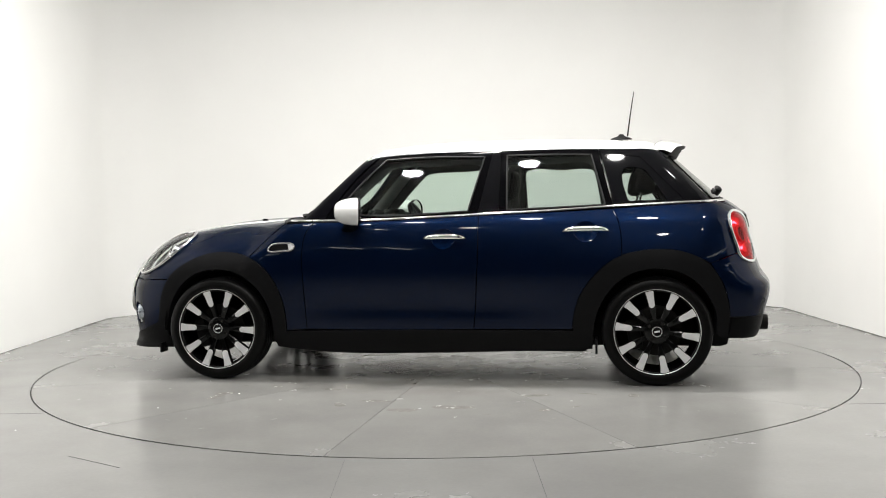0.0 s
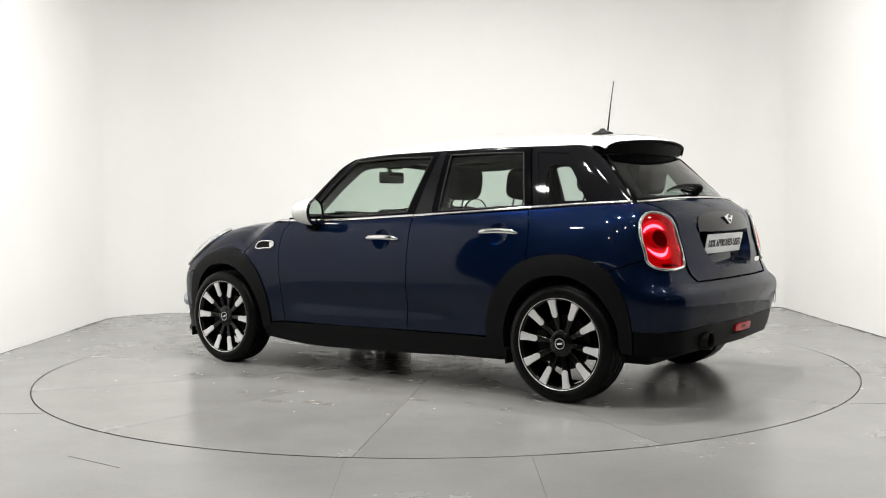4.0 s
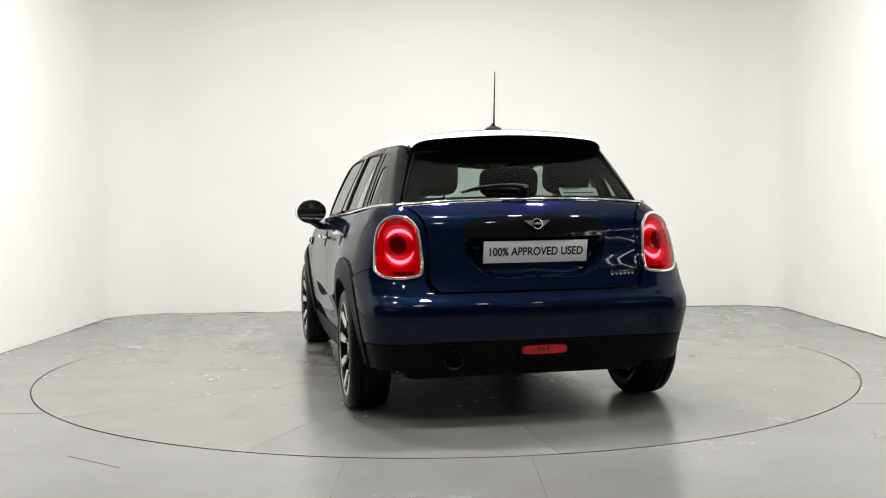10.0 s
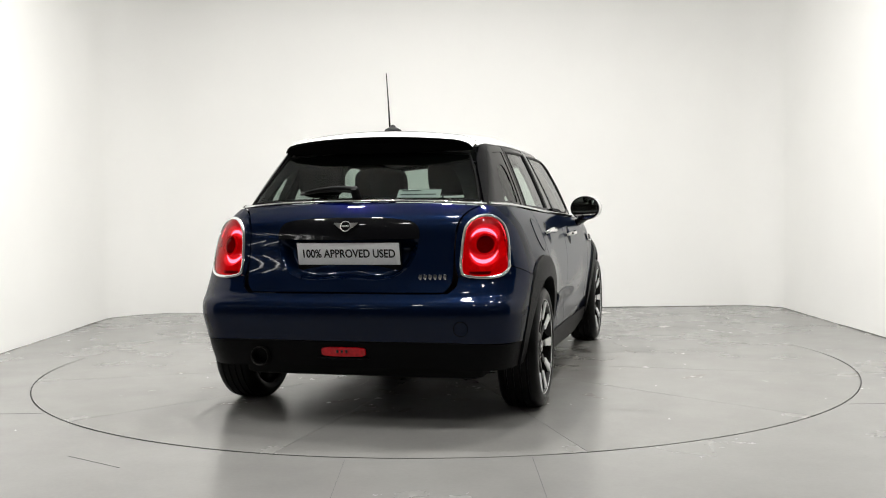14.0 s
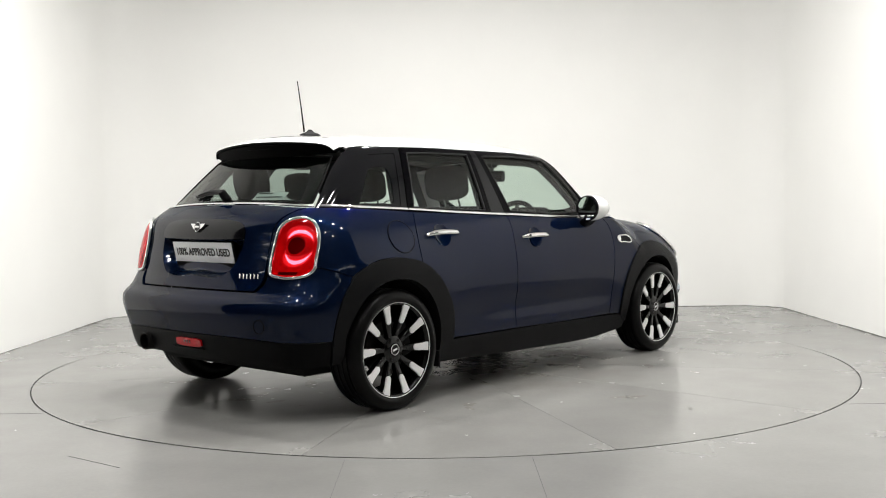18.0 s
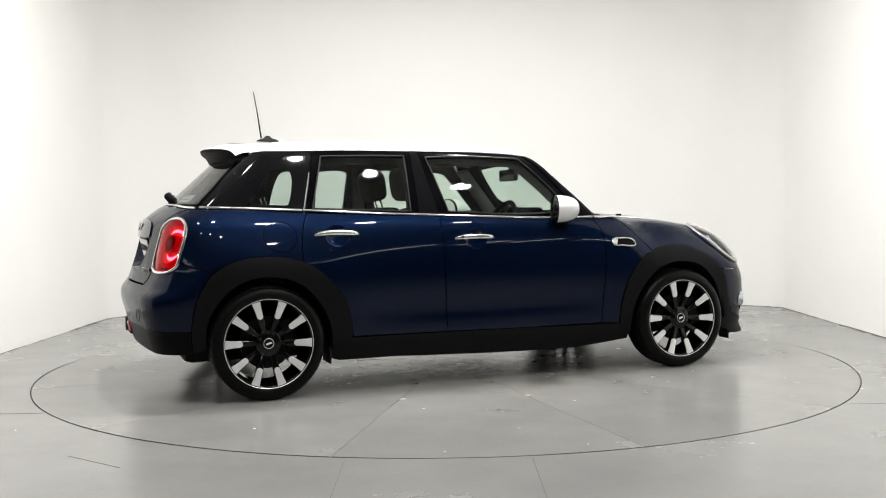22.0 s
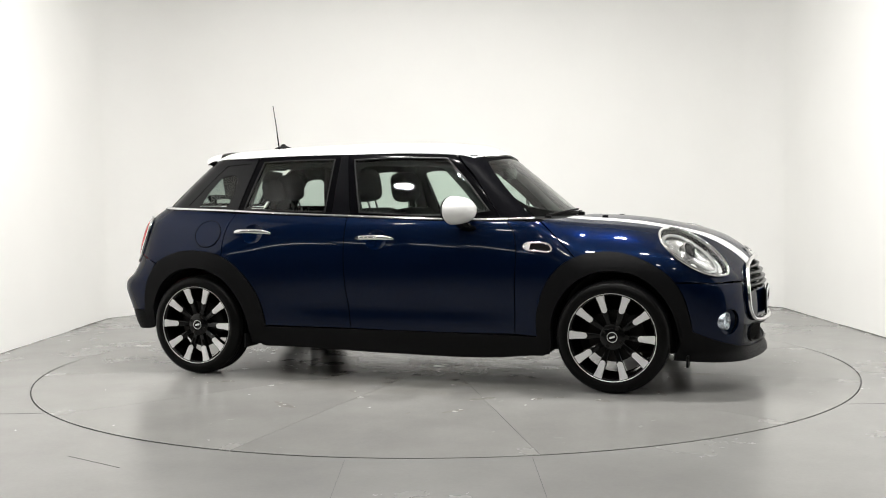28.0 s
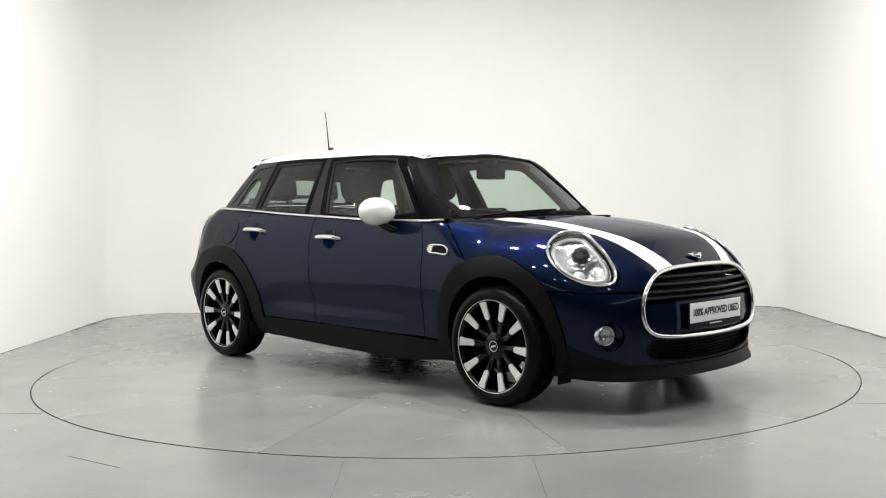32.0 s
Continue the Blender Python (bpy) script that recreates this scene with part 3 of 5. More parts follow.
def shell(P, N, faces, thick):
    """A panel with true thickness from points, normals and triangles; it shades by the given normals."""
    flips = []
    for a, b, c in (f[:3] for f in faces[:40]):
        flips.append(np.dot(np.cross(P[b] - P[a], P[c] - P[a]), N[a]))
    if np.sum(flips) < 0:
        faces = [f[::-1] for f in faces]
    count = {}
    for f in faces:
        for i in range(len(f)):
            e = (f[i], f[(i + 1) % len(f)])
            count[e] = count.get(e, 0) + 1
    rim = [e for e in count if (e[1], e[0]) not in count]
    verts = [tuple(p) for p in P]
    nrm = [tuple(n) for n in N]
    allf, loops = list(faces), [nrm[i] for f in faces for i in f]
    if thick:
        idx = {}
        for a, b in rim:
            for v in (a, b):
                if v not in idx:
                    idx[v] = len(verts)
                    verts.append(tuple(P[v]))
                    verts.append(tuple(P[v] - N[v] * thick))
        for a, b in rim:
            f = (idx[b], idx[a], idx[a] + 1, idx[b] + 1)
            q = np.cross(np.array(verts[f[1]]) - np.array(verts[f[0]]), np.array(verts[f[2]]) - np.array(verts[f[0]]))
            l = np.linalg.norm(q)
            q = tuple(q / l) if l > 1e-12 else nrm[a]
            allf.append(f)
            loops += [q] * 4
    me = bpy.data.meshes.new("panel")
    me.from_pydata(verts, [], allf)
    me.polygons.foreach_set("use_smooth", [True] * len(allf))
    me.normals_split_custom_set(loops)
    return me


def lay(view, U, field, lift=0.0):
    O, D = view.rays(U)
    P = cast(field, O, D, far_of(view))
    N = grad(field, P)
    return P + N * lift, N


def face_normals(P, F, N):
    """Normals of a shaped sheet, turned to the side of N."""
    M = np.zeros_like(P)
    for f in F:
        a, b, c = P[f[0]], P[f[1]], P[f[2]]
        q = np.cross(b - a, c - a)
        if np.dot(q, N[f[0]]) < 0:
            q = -q
        for i in f:
            M[i] += q
    return M / np.maximum(np.linalg.norm(M, axis=1, keepdims=True), 1e-12)


def panel(name, view, outline, field, material, parent, lift=0.0, thick=0.012, gap=0.0029, res=0.025, holes=(), label="", space=False, form=None, cut=()):
    """A piece of body skin. outline: in the view's plane, or, with space, points near the car's surface."""
    def line(o):
        if space:
            q = view.to([p[:3] for p in o])
            o = [(*a, *(p[3:4])) for a, p in zip(q, o)]
        return spline2(o, True, res * 0.8)
    L = inset(line(outline), gap)
    H = [inset(line(h), -gap) for h in holes]
    V, F = flat_fill(L, H, res)
    P, N = lay(view, V, field, lift)
    if form is not None:
        P = form(P, N, V)
        N = face_normals(P, F, N)
    for C in cut:  # openings given by their (y, z) line, seen from behind
        mid = np.array([P[list(f)].mean(0) for f in F])
        out = inside(C, mid[:, 1:])
        F = [f for f, o in zip(F, out) if not o]
    return part(name, shell(P, N, F, thick), material, parent, label)


def strip(name, view, line, field, w, h, material, parent, lift=0.0, closed=False, res=0.02, label="", space=False, n=8):
    """A bar of oval section that follows the skin."""
    if space:
        q = view.to([p[:3] for p in line])
        line = [(*a, *(p[3:4])) for a, p in zip(q, line)]
    L = spline2(line, closed, res)
    P, N = lay(view, L, field, lift)
    return part(name, sweep(P, w, h, N, closed, n), material, parent, label)


def oval(cu, cv, ru, rv, n=28, power=2.0, turn=0.0):
    out = []
    for k in range(n):
        a = 2 * math.pi * k / n
        c, s = math.cos(a), math.sin(a)
        u, v = ru * math.copysign(abs(c) ** (2 / power), c), rv * math.copysign(abs(s) ** (2 / power), s)
        ct, st = math.cos(turn), math.sin(turn)
        out.append((cu + u * ct - v * st, cv + u * st + v * ct))
    return out


car = tagged(empty("car"), "dark blue five-door hatchback with white roof and bonnet stripes", "car")
FRONT_X, REAR_X = 1.2835, -1.2835
V_TOP, V_BACK, V_FRONT = View("top"), View("back"), View("front")
V_NOSE, V_STERN = View("round", 1.0, 0.9), View("round", -1.0, -1.0)
V_HOOD, V_CROWN = View("arch", c=0.35), View("arch", c=0.9)
V_SCREEN = View("dir", n=(1.0, 0.0, 0.85))


def mirror(pts, s):
    return [(p[0], p[1] * s, *p[2:]) for p in pts]


# outlines in (x, z) of the car's side
DOOR_F_REAR = [(-0.285, 0.966), (-0.285, 0.75), (-0.27, 0.45), (-0.255, 0.30)]
ARCH_F_OUT = [(0.865, 0.28), (0.865, 0.36), (0.878, 0.46), (0.935, 0.60), (1.03, 0.70), (1.13, 0.742), (1.28, 0.755), (1.40, 0.73), (1.50, 0.684), (1.585, 0.622), (1.635, 0.55), (1.67, 0.45), (1.69, 0.35), (1.70, 0.25)]
ARCH_F_IN = [(0.945, 0.235), (0.945, 0.30), (0.955, 0.40), (1.005, 0.51), (1.09, 0.60), (1.19, 0.645), (1.28, 0.655), (1.39, 0.64), (1.48, 0.59), (1.56, 0.50), (1.605, 0.40), (1.625, 0.30), (1.635, 0.20)]
ARCH_R_OUT = [(-0.82, 0.30), (-0.825, 0.38), (-0.855, 0.49), (-0.935, 0.61), (-1.03, 0.695), (-1.13, 0.74), (-1.27, 0.76), (-1.41, 0.75), (-1.52, 0.71), (-1.585, 0.655), (-1.63, 0.585)]
ARCH_R_IN = [(-0.93, 0.26), (-0.945, 0.37), (-0.99, 0.48), (-1.07, 0.58), (-1.17, 0.637), (-1.28, 0.655), (-1.39, 0.64), (-1.49, 0.585), (-1.56, 0.50), (-1.60, 0.41), (-1.615, 0.28)]


def on_side(pts, s=1):
    """(x, z[, corner]) points of the side, laid on the skin."""
    P, _ = lay(View("side", s), np.array([p[:2] for p in pts], float), lower_body)
    return [(*q, *p[2:]) for q, p in zip(P, pts)]


def corner(pts, first=True, last=True):
    out = [tuple(p[:2]) for p in pts]
    if first:
        out[0] = (*out[0], 1)
    if last:
        out[-1] = (*out[-1], 1)
    return out


def dish(centre, ru, rv, depth):
    """A form that presses a panel in, deepest at its middle."""
    def f(P, N, V):
        r2 = ((V[:, 0] - centre[0]) / ru) ** 2 + ((V[:, 1] - centre[1]) / rv) ** 2
        return P - N * (depth * np.clip(1 - r2, 0, 1) ** 0.7)[:, None]
    return f


def tray(line, depth, slope):
    """A form that presses a panel in to a flat floor, with sloping sides."""
    L = spline2(line, True, 0.01)

    def f(P, N, V):
        d = step(0.0, slope, gap_to(L, V))
        return P - N * (depth * d)[:, None]
    return f


def handle(s, x0, x1, z, parent, key=False):
    v = View("side", s)
    xs = np.linspace(x0, x1, 17)
    t = np.linspace(-1, 1, 17)
    P, N = lay(v, np.stack([xs, z + 0.004 * (1 - t * t) - 0.0012 * (xs - x0)], 1), lower_body, 0.0)
    P = P + N * (0.006 + 0.034 * (1 - t**6))[:, None]
    h = part("door_handle", sweep(P, 0.013, 0.009, N, taper=[0.55 + 0.45 * (1 - abs(a) ** 5) for a in t]), M_CHROME, parent, "chrome pull handle")
    c, n = P[2] + N[2] * 0.009, N[2]
    if key:
        part("key_lock", lathe([(0.008, 0), (0.008, 0.002), (0.0, 0.002)], 16, Matrix.Translation(c) @ Vector((0, 0, 1)).rotation_difference(Vector(n)).to_matrix().to_4x4()), M_INK, parent)


FRONT_GLASS = [(-0.218, 0.985, 1), (-0.305, 1.302, 1), (0.0, 1.307), (0.285, 1.295, 1), (0.42, 1.165), (0.575, 0.985, 1), (0.3, 0.962)]
REAR_GLASS = [(-1.005, 1.012, 1), (-0.925, 1.303, 1), (-0.7, 1.308), (-0.437, 1.308, 1), (-0.445, 0.990, 1), (-0.7, 0.999)]
QUARTER_GLASS = [(-1.44, 1.037, 1), (-1.20, 1.285, 1), (-1.02, 1.297, 1), (-1.095, 1.018, 1), (-1.2, 1.026)]

FRONT_FRAME = [(-0.272, 0.955, 1), (-0.352, 1.338, 1), (0.0, 1.343), (0.315, 1.325, 1), (0.47, 1.17), (0.64, 0.950, 1), (0.3, 0.935)]
REAR_FRAME = [(-1.055, 0.985, 1), (-0.962, 1.338, 1), (-0.7, 1.343), (-0.398, 1.343, 1), (-0.398, 0.960, 1), (-0.7, 0.972)]
QUARTER_FRAME = [(-1.625, 1.00, 1), (-1.37, 1.27), (-1.28, 1.335, 1), (-1.1, 1.343), (-0.967, 1.341, 1), (-1.058, 0.985, 1)]
FRONT_INNER = [(-0.215, 1.00, 1), (-0.285, 1.252), (-0.272, 1.268), (0.0, 1.274), (0.235, 1.264), (0.262, 1.252, 1), (0.40, 1.12), (0.525, 0.985, 1), (0.3, 0.975)]
REAR_INNER = [(-0.985, 1.022, 1), (-0.93, 1.252), (-0.915, 1.269), (-0.7, 1.274), (-0.465, 1.272), (-0.453, 1.258), (-0.453, 1.005, 1), (-0.7, 1.014)]
QUARTER_INNER = [(-1.355, 1.033, 1), (-1.25, 1.19), (-1.23, 1.212), (-1.21, 1.220), (-1.118, 1.226), (-1.103, 1.212), (-1.125, 1.05), (-1.135, 1.032), (-1.2, 1.031)]


def build_side(s):
    v = View("side", s)
    # doors
    hole_f, hole_r = oval(-0.085, 0.826, 0.064, 0.056), oval(-0.895, 0.862, 0.064, 0.056)
    door = panel("front_door", v, [(-0.285, 0.957, 1), (0.36, 0.932), (0.69, 0.930, 1), (0.735, 0.87), (0.755, 0.76), (0.75, 0.60), (0.74, 0.30, 1), (0.2, 0.298), (-0.255, 0.305, 1), (-0.272, 0.5), (-0.285, 0.75)],
                 lower_body, M_BLUE, car, holes=[hole_f])
    panel("handle_recess", v, hole_f, lower_body, M_BLUE, door, gap=-0.002, thick=0, res=0.012, form=dish((-0.085, 0.826), 0.064, 0.056, 0.015))
    handle(s, -0.212, 0.028, 0.829, door, True)
    door2 = panel("rear_door", v, [(-0.285, 0.957, 1), (-0.285, 0.75), (-0.272, 0.5), (-0.255, 0.305, 1), (-0.6, 0.307), (-0.815, 0.31, 1), (-0.825, 0.38), (-0.855, 0.49), (-0.935, 0.61), (-1.03, 0.695), (-1.092, 0.727, 1), (-1.092, 0.82), (-1.075, 0.92), (-1.045, 0.988, 1), (-0.7, 0.973)],
                  lower_body, M_BLUE, car, holes=[hole_r])
    panel("handle_recess", v, hole_r, lower_body, M_BLUE, door2, gap=-0.002, thick=0, res=0.012, form=dish((-0.895, 0.862), 0.064, 0.056, 0.015))
    handle(s, -1.022, -0.772, 0.864, door2)
    # wing behind the front wheel, with its side vent
    wing = panel("front_wing", v, [(0.69, 0.930, 1), (0.735, 0.87), (0.755, 0.76), (0.75, 0.60), (0.74, 0.30, 1), (0.865, 0.29, 1), (0.865, 0.36), (0.878, 0.46), (0.935, 0.60), (1.03, 0.70), (1.085, 0.725, 1), (0.99, 0.82), (0.88, 0.922, 1)],
                 lower_body, M_BLUE, car)
    vent = [(0.800, 0.788), (0.812, 0.803), (0.85, 0.807), (0.935, 0.799), (0.952, 0.784), (0.957, 0.765), (0.87, 0.764), (0.814, 0.770)]
    vn = strip("side_vent", v, vent, lower_body, 0.0055, 0.006, M_CHROME, car, lift=0.006, closed=True, res=0.008, label="chrome-framed side vent with black insert")
    panel("vent_insert", v, vent, lower_body, M_PLASTIC, vn, lift=0.005, thick=0.004, gap=0.008, res=0.015)
    panel("vent_lamp", v, [(0.800, 0.788), (0.814, 0.803), (0.845, 0.806, 1), (0.835, 0.764, 1), (0.816, 0.770)], lower_body, M_MACHINED, vn, lift=0.009, thick=0.005, gap=0.004, res=0.01, label="clear side repeater lamp")
    # sills and arches in black plastic
    panel("sill", v, [(-0.93, 0.195, 1), (-0.93, 0.262), (-0.82, 0.305, 1), (0.0, 0.302), (0.865, 0.29, 1), (0.945, 0.25), (0.93, 0.19, 1), (0.6, 0.158), (0.0, 0.160), (-0.6, 0.18)],
          lower_body, M_PLASTIC, car, lift=0.004, thick=0.05, label="black plastic sill cover")
    ft = panel("front_arch_trim", v, corner(ARCH_F_OUT) + corner(ARCH_F_IN[::-1]), lower_body, M_PLASTIC, car, lift=0.010, thick=0.05, gap=0.001, res=0.02, label="black plastic wheel arch trim")
    rt = panel("rear_arch_trim", v, corner(ARCH_R_OUT) + [(-1.662, 0.49), (-1.675, 0.38), (-1.665, 0.27, 1)] + corner(ARCH_R_IN[::-1], False), lower_body, M_PLASTIC, car, lift=0.010, thick=0.05, gap=0.001, res=0.02, label="black plastic wheel arch trim")
    for t, x in ((ft, 1.283), (rt, -1.275)):
        rows = []
        for k in range(25):
            a = math.pi * (k / 24 * 1.04 - 0.02)
            rows.append([(x + 0.355 * math.cos(a), s * yy, 0.305 + 0.355 * math.sin(a)) for yy in (0.50, 0.60, 0.70, 0.76, 0.785)])
        part("arch_liner", from_grid(rows), M_DARK, t)
    # mud flaps
    part("mud_flap", box(-0.950, s * 0.745, 0.215, 0.012, 0.15, 0.085, 0.004), M_PLASTIC, car)
    part("air_deflector", box(1.67, s * 0.735, 0.178, 0.012, 0.09, 0.06, 0.004), M_PLASTIC, car)
    # rear quarter, round the corner to the tailgate
    panel("rear_quarter", V_STERN, mirror(on_side([(-1.045, 0.988, 1), (-1.075, 0.92), (-1.092, 0.82), (-1.092, 0.73, 1), (-1.13, 0.74), (-1.27, 0.76), (-1.41, 0.75), (-1.52, 0.71), (-1.57, 0.683, 1), (-1.65, 0.712), (-1.71, 0.732, 1)]) + [
                                       (-1.773, 0.65, 0.72), (-1.827, 0.522, 0.690, 1), (-1.827, 0.514, 0.73), (-1.813, 0.512, 0.82), (-1.772, 0.525, 0.94), (-1.72, 0.56, 0.99), (-1.64, 0.60, 1.018, 1), (-1.4, 0.66, 1.01)], s),
          lower_body, M_BLUE, car, space=True, res=0.014, cut=[spline2(tail_line(s), True, 0.02)])
    # belt line chrome
    for belt in ([(-1.60, 1.024), (-1.3, 1.013), (-1.067, 1.002)], [(-1.061, 1.002), (-0.7, 0.982), (-0.288, 0.964)], [(-0.282, 0.964), (0.36, 0.939), (0.70, 0.937)], [(0.706, 0.937), (0.84, 0.939)]):
        strip("belt_trim", v, belt, lower_body, 0.009, 0.006, M_CHROME, car, lift=0.002, label="chrome belt line trim")
    if s < 0:
        panel("fuel_flap", v, oval(-1.205, 0.863, 0.088, 0.08), lower_body, M_BLUE, car, lift=0.003, thick=0.006, res=0.02)
        strip("flap_gap", v, oval(-1.205, 0.863, 0.089, 0.081), lower_body, 0.0022, 0.0022, M_FRIT, car, lift=0.0008, closed=True, res=0.02)
    # windows
    panel("front_side_window", v, FRONT_GLASS, cabin, M_GLASS, car, lift=-0.006, thick=0, gap=-0.004, label="tinted side window glass")
    panel("rear_side_window", v, REAR_GLASS, cabin, M_PRIVACY, car, lift=-0.006, thick=0, gap=-0.004, label="tinted side window glass")
    panel("quarter_window", v, QUARTER_INNER, cabin, M_PRIVACY, car, lift=-0.007, thick=0, gap=-0.005, label="dark rear quarter glass")
    panel("front_window_frame", v, FRONT_FRAME, cabin, M_FRAME, car, thick=0.03, gap=0.001,
          holes=[FRONT_GLASS], label="black window frame")
    panel("rear_window_frame", v, REAR_FRAME, cabin, M_FRAME, car, thick=0.03, gap=0.001,
          holes=[REAR_GLASS], label="black window frame")
    panel("centre_pillar", v, [(-0.398, 0.958, 1), (-0.398, 1.336, 1), (-0.352, 1.336, 1), (-0.272, 0.955, 1)], cabin, M_GLOSSBLACK, car, lift=0.001, thick=0.06, gap=0.0015, label="gloss black centre pillar")
    panel("rear_pillar", v, QUARTER_FRAME, cabin, M_GLOSSBLACK, car, thick=0.02,
          holes=[QUARTER_GLASS], label="gloss black rear pillar")
    panel("front_pillar", v, [(0.305, 1.342, 1), (0.438, 1.328, 1), (0.608, 1.14), (0.805, 0.938, 1), (0.645, 0.94, 1), (0.475, 1.17)], cabin, M_PILLAR, car, lift=0.004, thick=0.03, label="gloss black windscreen pillar")
    strip("window_seal", v, FRONT_GLASS, cabin, 0.005, 0.006, M_SEALGREY, car, closed=True, lift=-0.002, res=0.03, n=6)
    strip("window_seal", v, REAR_GLASS, cabin, 0.005, 0.006, M_SEALGREY, car, closed=True, lift=-0.002, res=0.03, n=6)
    # trim round the windows inside the cabin
    panel("quarter_border", v, QUARTER_GLASS, cabin, M_GLOSSBLACK, car, lift=-0.003, thick=0, gap=-0.003, res=0.03, holes=[QUARTER_INNER], label="black printed quarter glass border")
    for ring, hole in ((FRONT_FRAME, FRONT_INNER), (REAR_FRAME, REAR_INNER)):
        panel("inner_window_trim", v, ring, cabin, M_TRIM, car, lift=-0.045, thick=0, gap=0.0, res=0.04, holes=[hole], label="dark cabin trim round a window")
    build_mirror(s)
    build_tail_lamp(s)
    build_headlamp(s)


def build_mirror(s):
    """An egg-shaped white cap on a black foot, with its glass facing backwards."""
    def egg(u, w, grow=1.0, flat=False):
        rows = []
        for i in range(u + 1):
            a = i / u * math.pi / 2
            x = 0.135 * math.sin(a)
            k = max(math.cos(a), 0.0) ** 0.62
            rows.append([(0.405 + x * grow, s * (0.852 + 0.103 * k * grow * math.cos(b)), 0.990 + 0.080 * k * grow * math.sin(b)) for b in [2 * math.pi * j / w for j in range(w)]])
        return rows
    bm = from_grid(egg(12, 32), True)
    bmesh.ops.remove_doubles(bm, verts=bm.verts[:], dist=1e-4)
    bmesh.ops.recalc_face_normals(bm, faces=bm.faces[:])
    turn = Matrix.Translation((0.405, s * 0.852, 0)) @ Matrix.Rotation(radians(17 * s), 4, "Z") @ Matrix.Translation((-0.405, -s * 0.852, 0))
    bmesh.ops.transform(bm, matrix=turn, verts=bm.verts[:])
    cap = part("door_mirror", smooth(bm, 70), M_WHITE, car, "white door mirror cap")
    ring = lambda x, k: [(x, s * (0.852 + 0.103 * k * math.cos(2 * math.pi * j / 32)), 0.990 + 0.080 * k * math.sin(2 * math.pi * j / 32)) for j in range(32)]
    bm = from_grid([ring(0.406, 1.002), ring(0.400, 1.0), ring(0.392, 0.97), ring(0.390, 0.91), ring(0.398, 0.89)], True)
    bmesh.ops.transform(bm, matrix=turn, verts=bm.verts[:])
    part("mirror_housing", bm, M_GLOSSBLACK, cap, "gloss black mirror housing")
    bm = bmesh.new()
    bm.faces.new([bm.verts.new(p) for p in ring(0.397, 0.895)])
    bmesh.ops.recalc_face_normals(bm, faces=bm.faces[:])
    bmesh.ops.transform(bm, matrix=turn, verts=bm.verts[:])
    part("mirror_glass", bm, mat_mirror, cap, "mirror glass")
    P = [(0.435, s * 0.86, 0.940), (0.45, s * 0.825, 0.912), (0.47, s * 0.785, 0.890), (0.48, s * 0.76, 0.885)]
    part("mirror_foot", sweep(P, 0.050, 0.022, [(0, 0, 1)] * 4, n=14), M_GLOSSBLACK, cap)


def tail_line(s):
    line = [((p[1] - (0.012 if p[1] > 0.69 else 0.006)) * s, p[2]) for p in TAIL_LINE]
    return [tuple(q) for q in inset(spline2(line, True, 0.03), 0.007)]


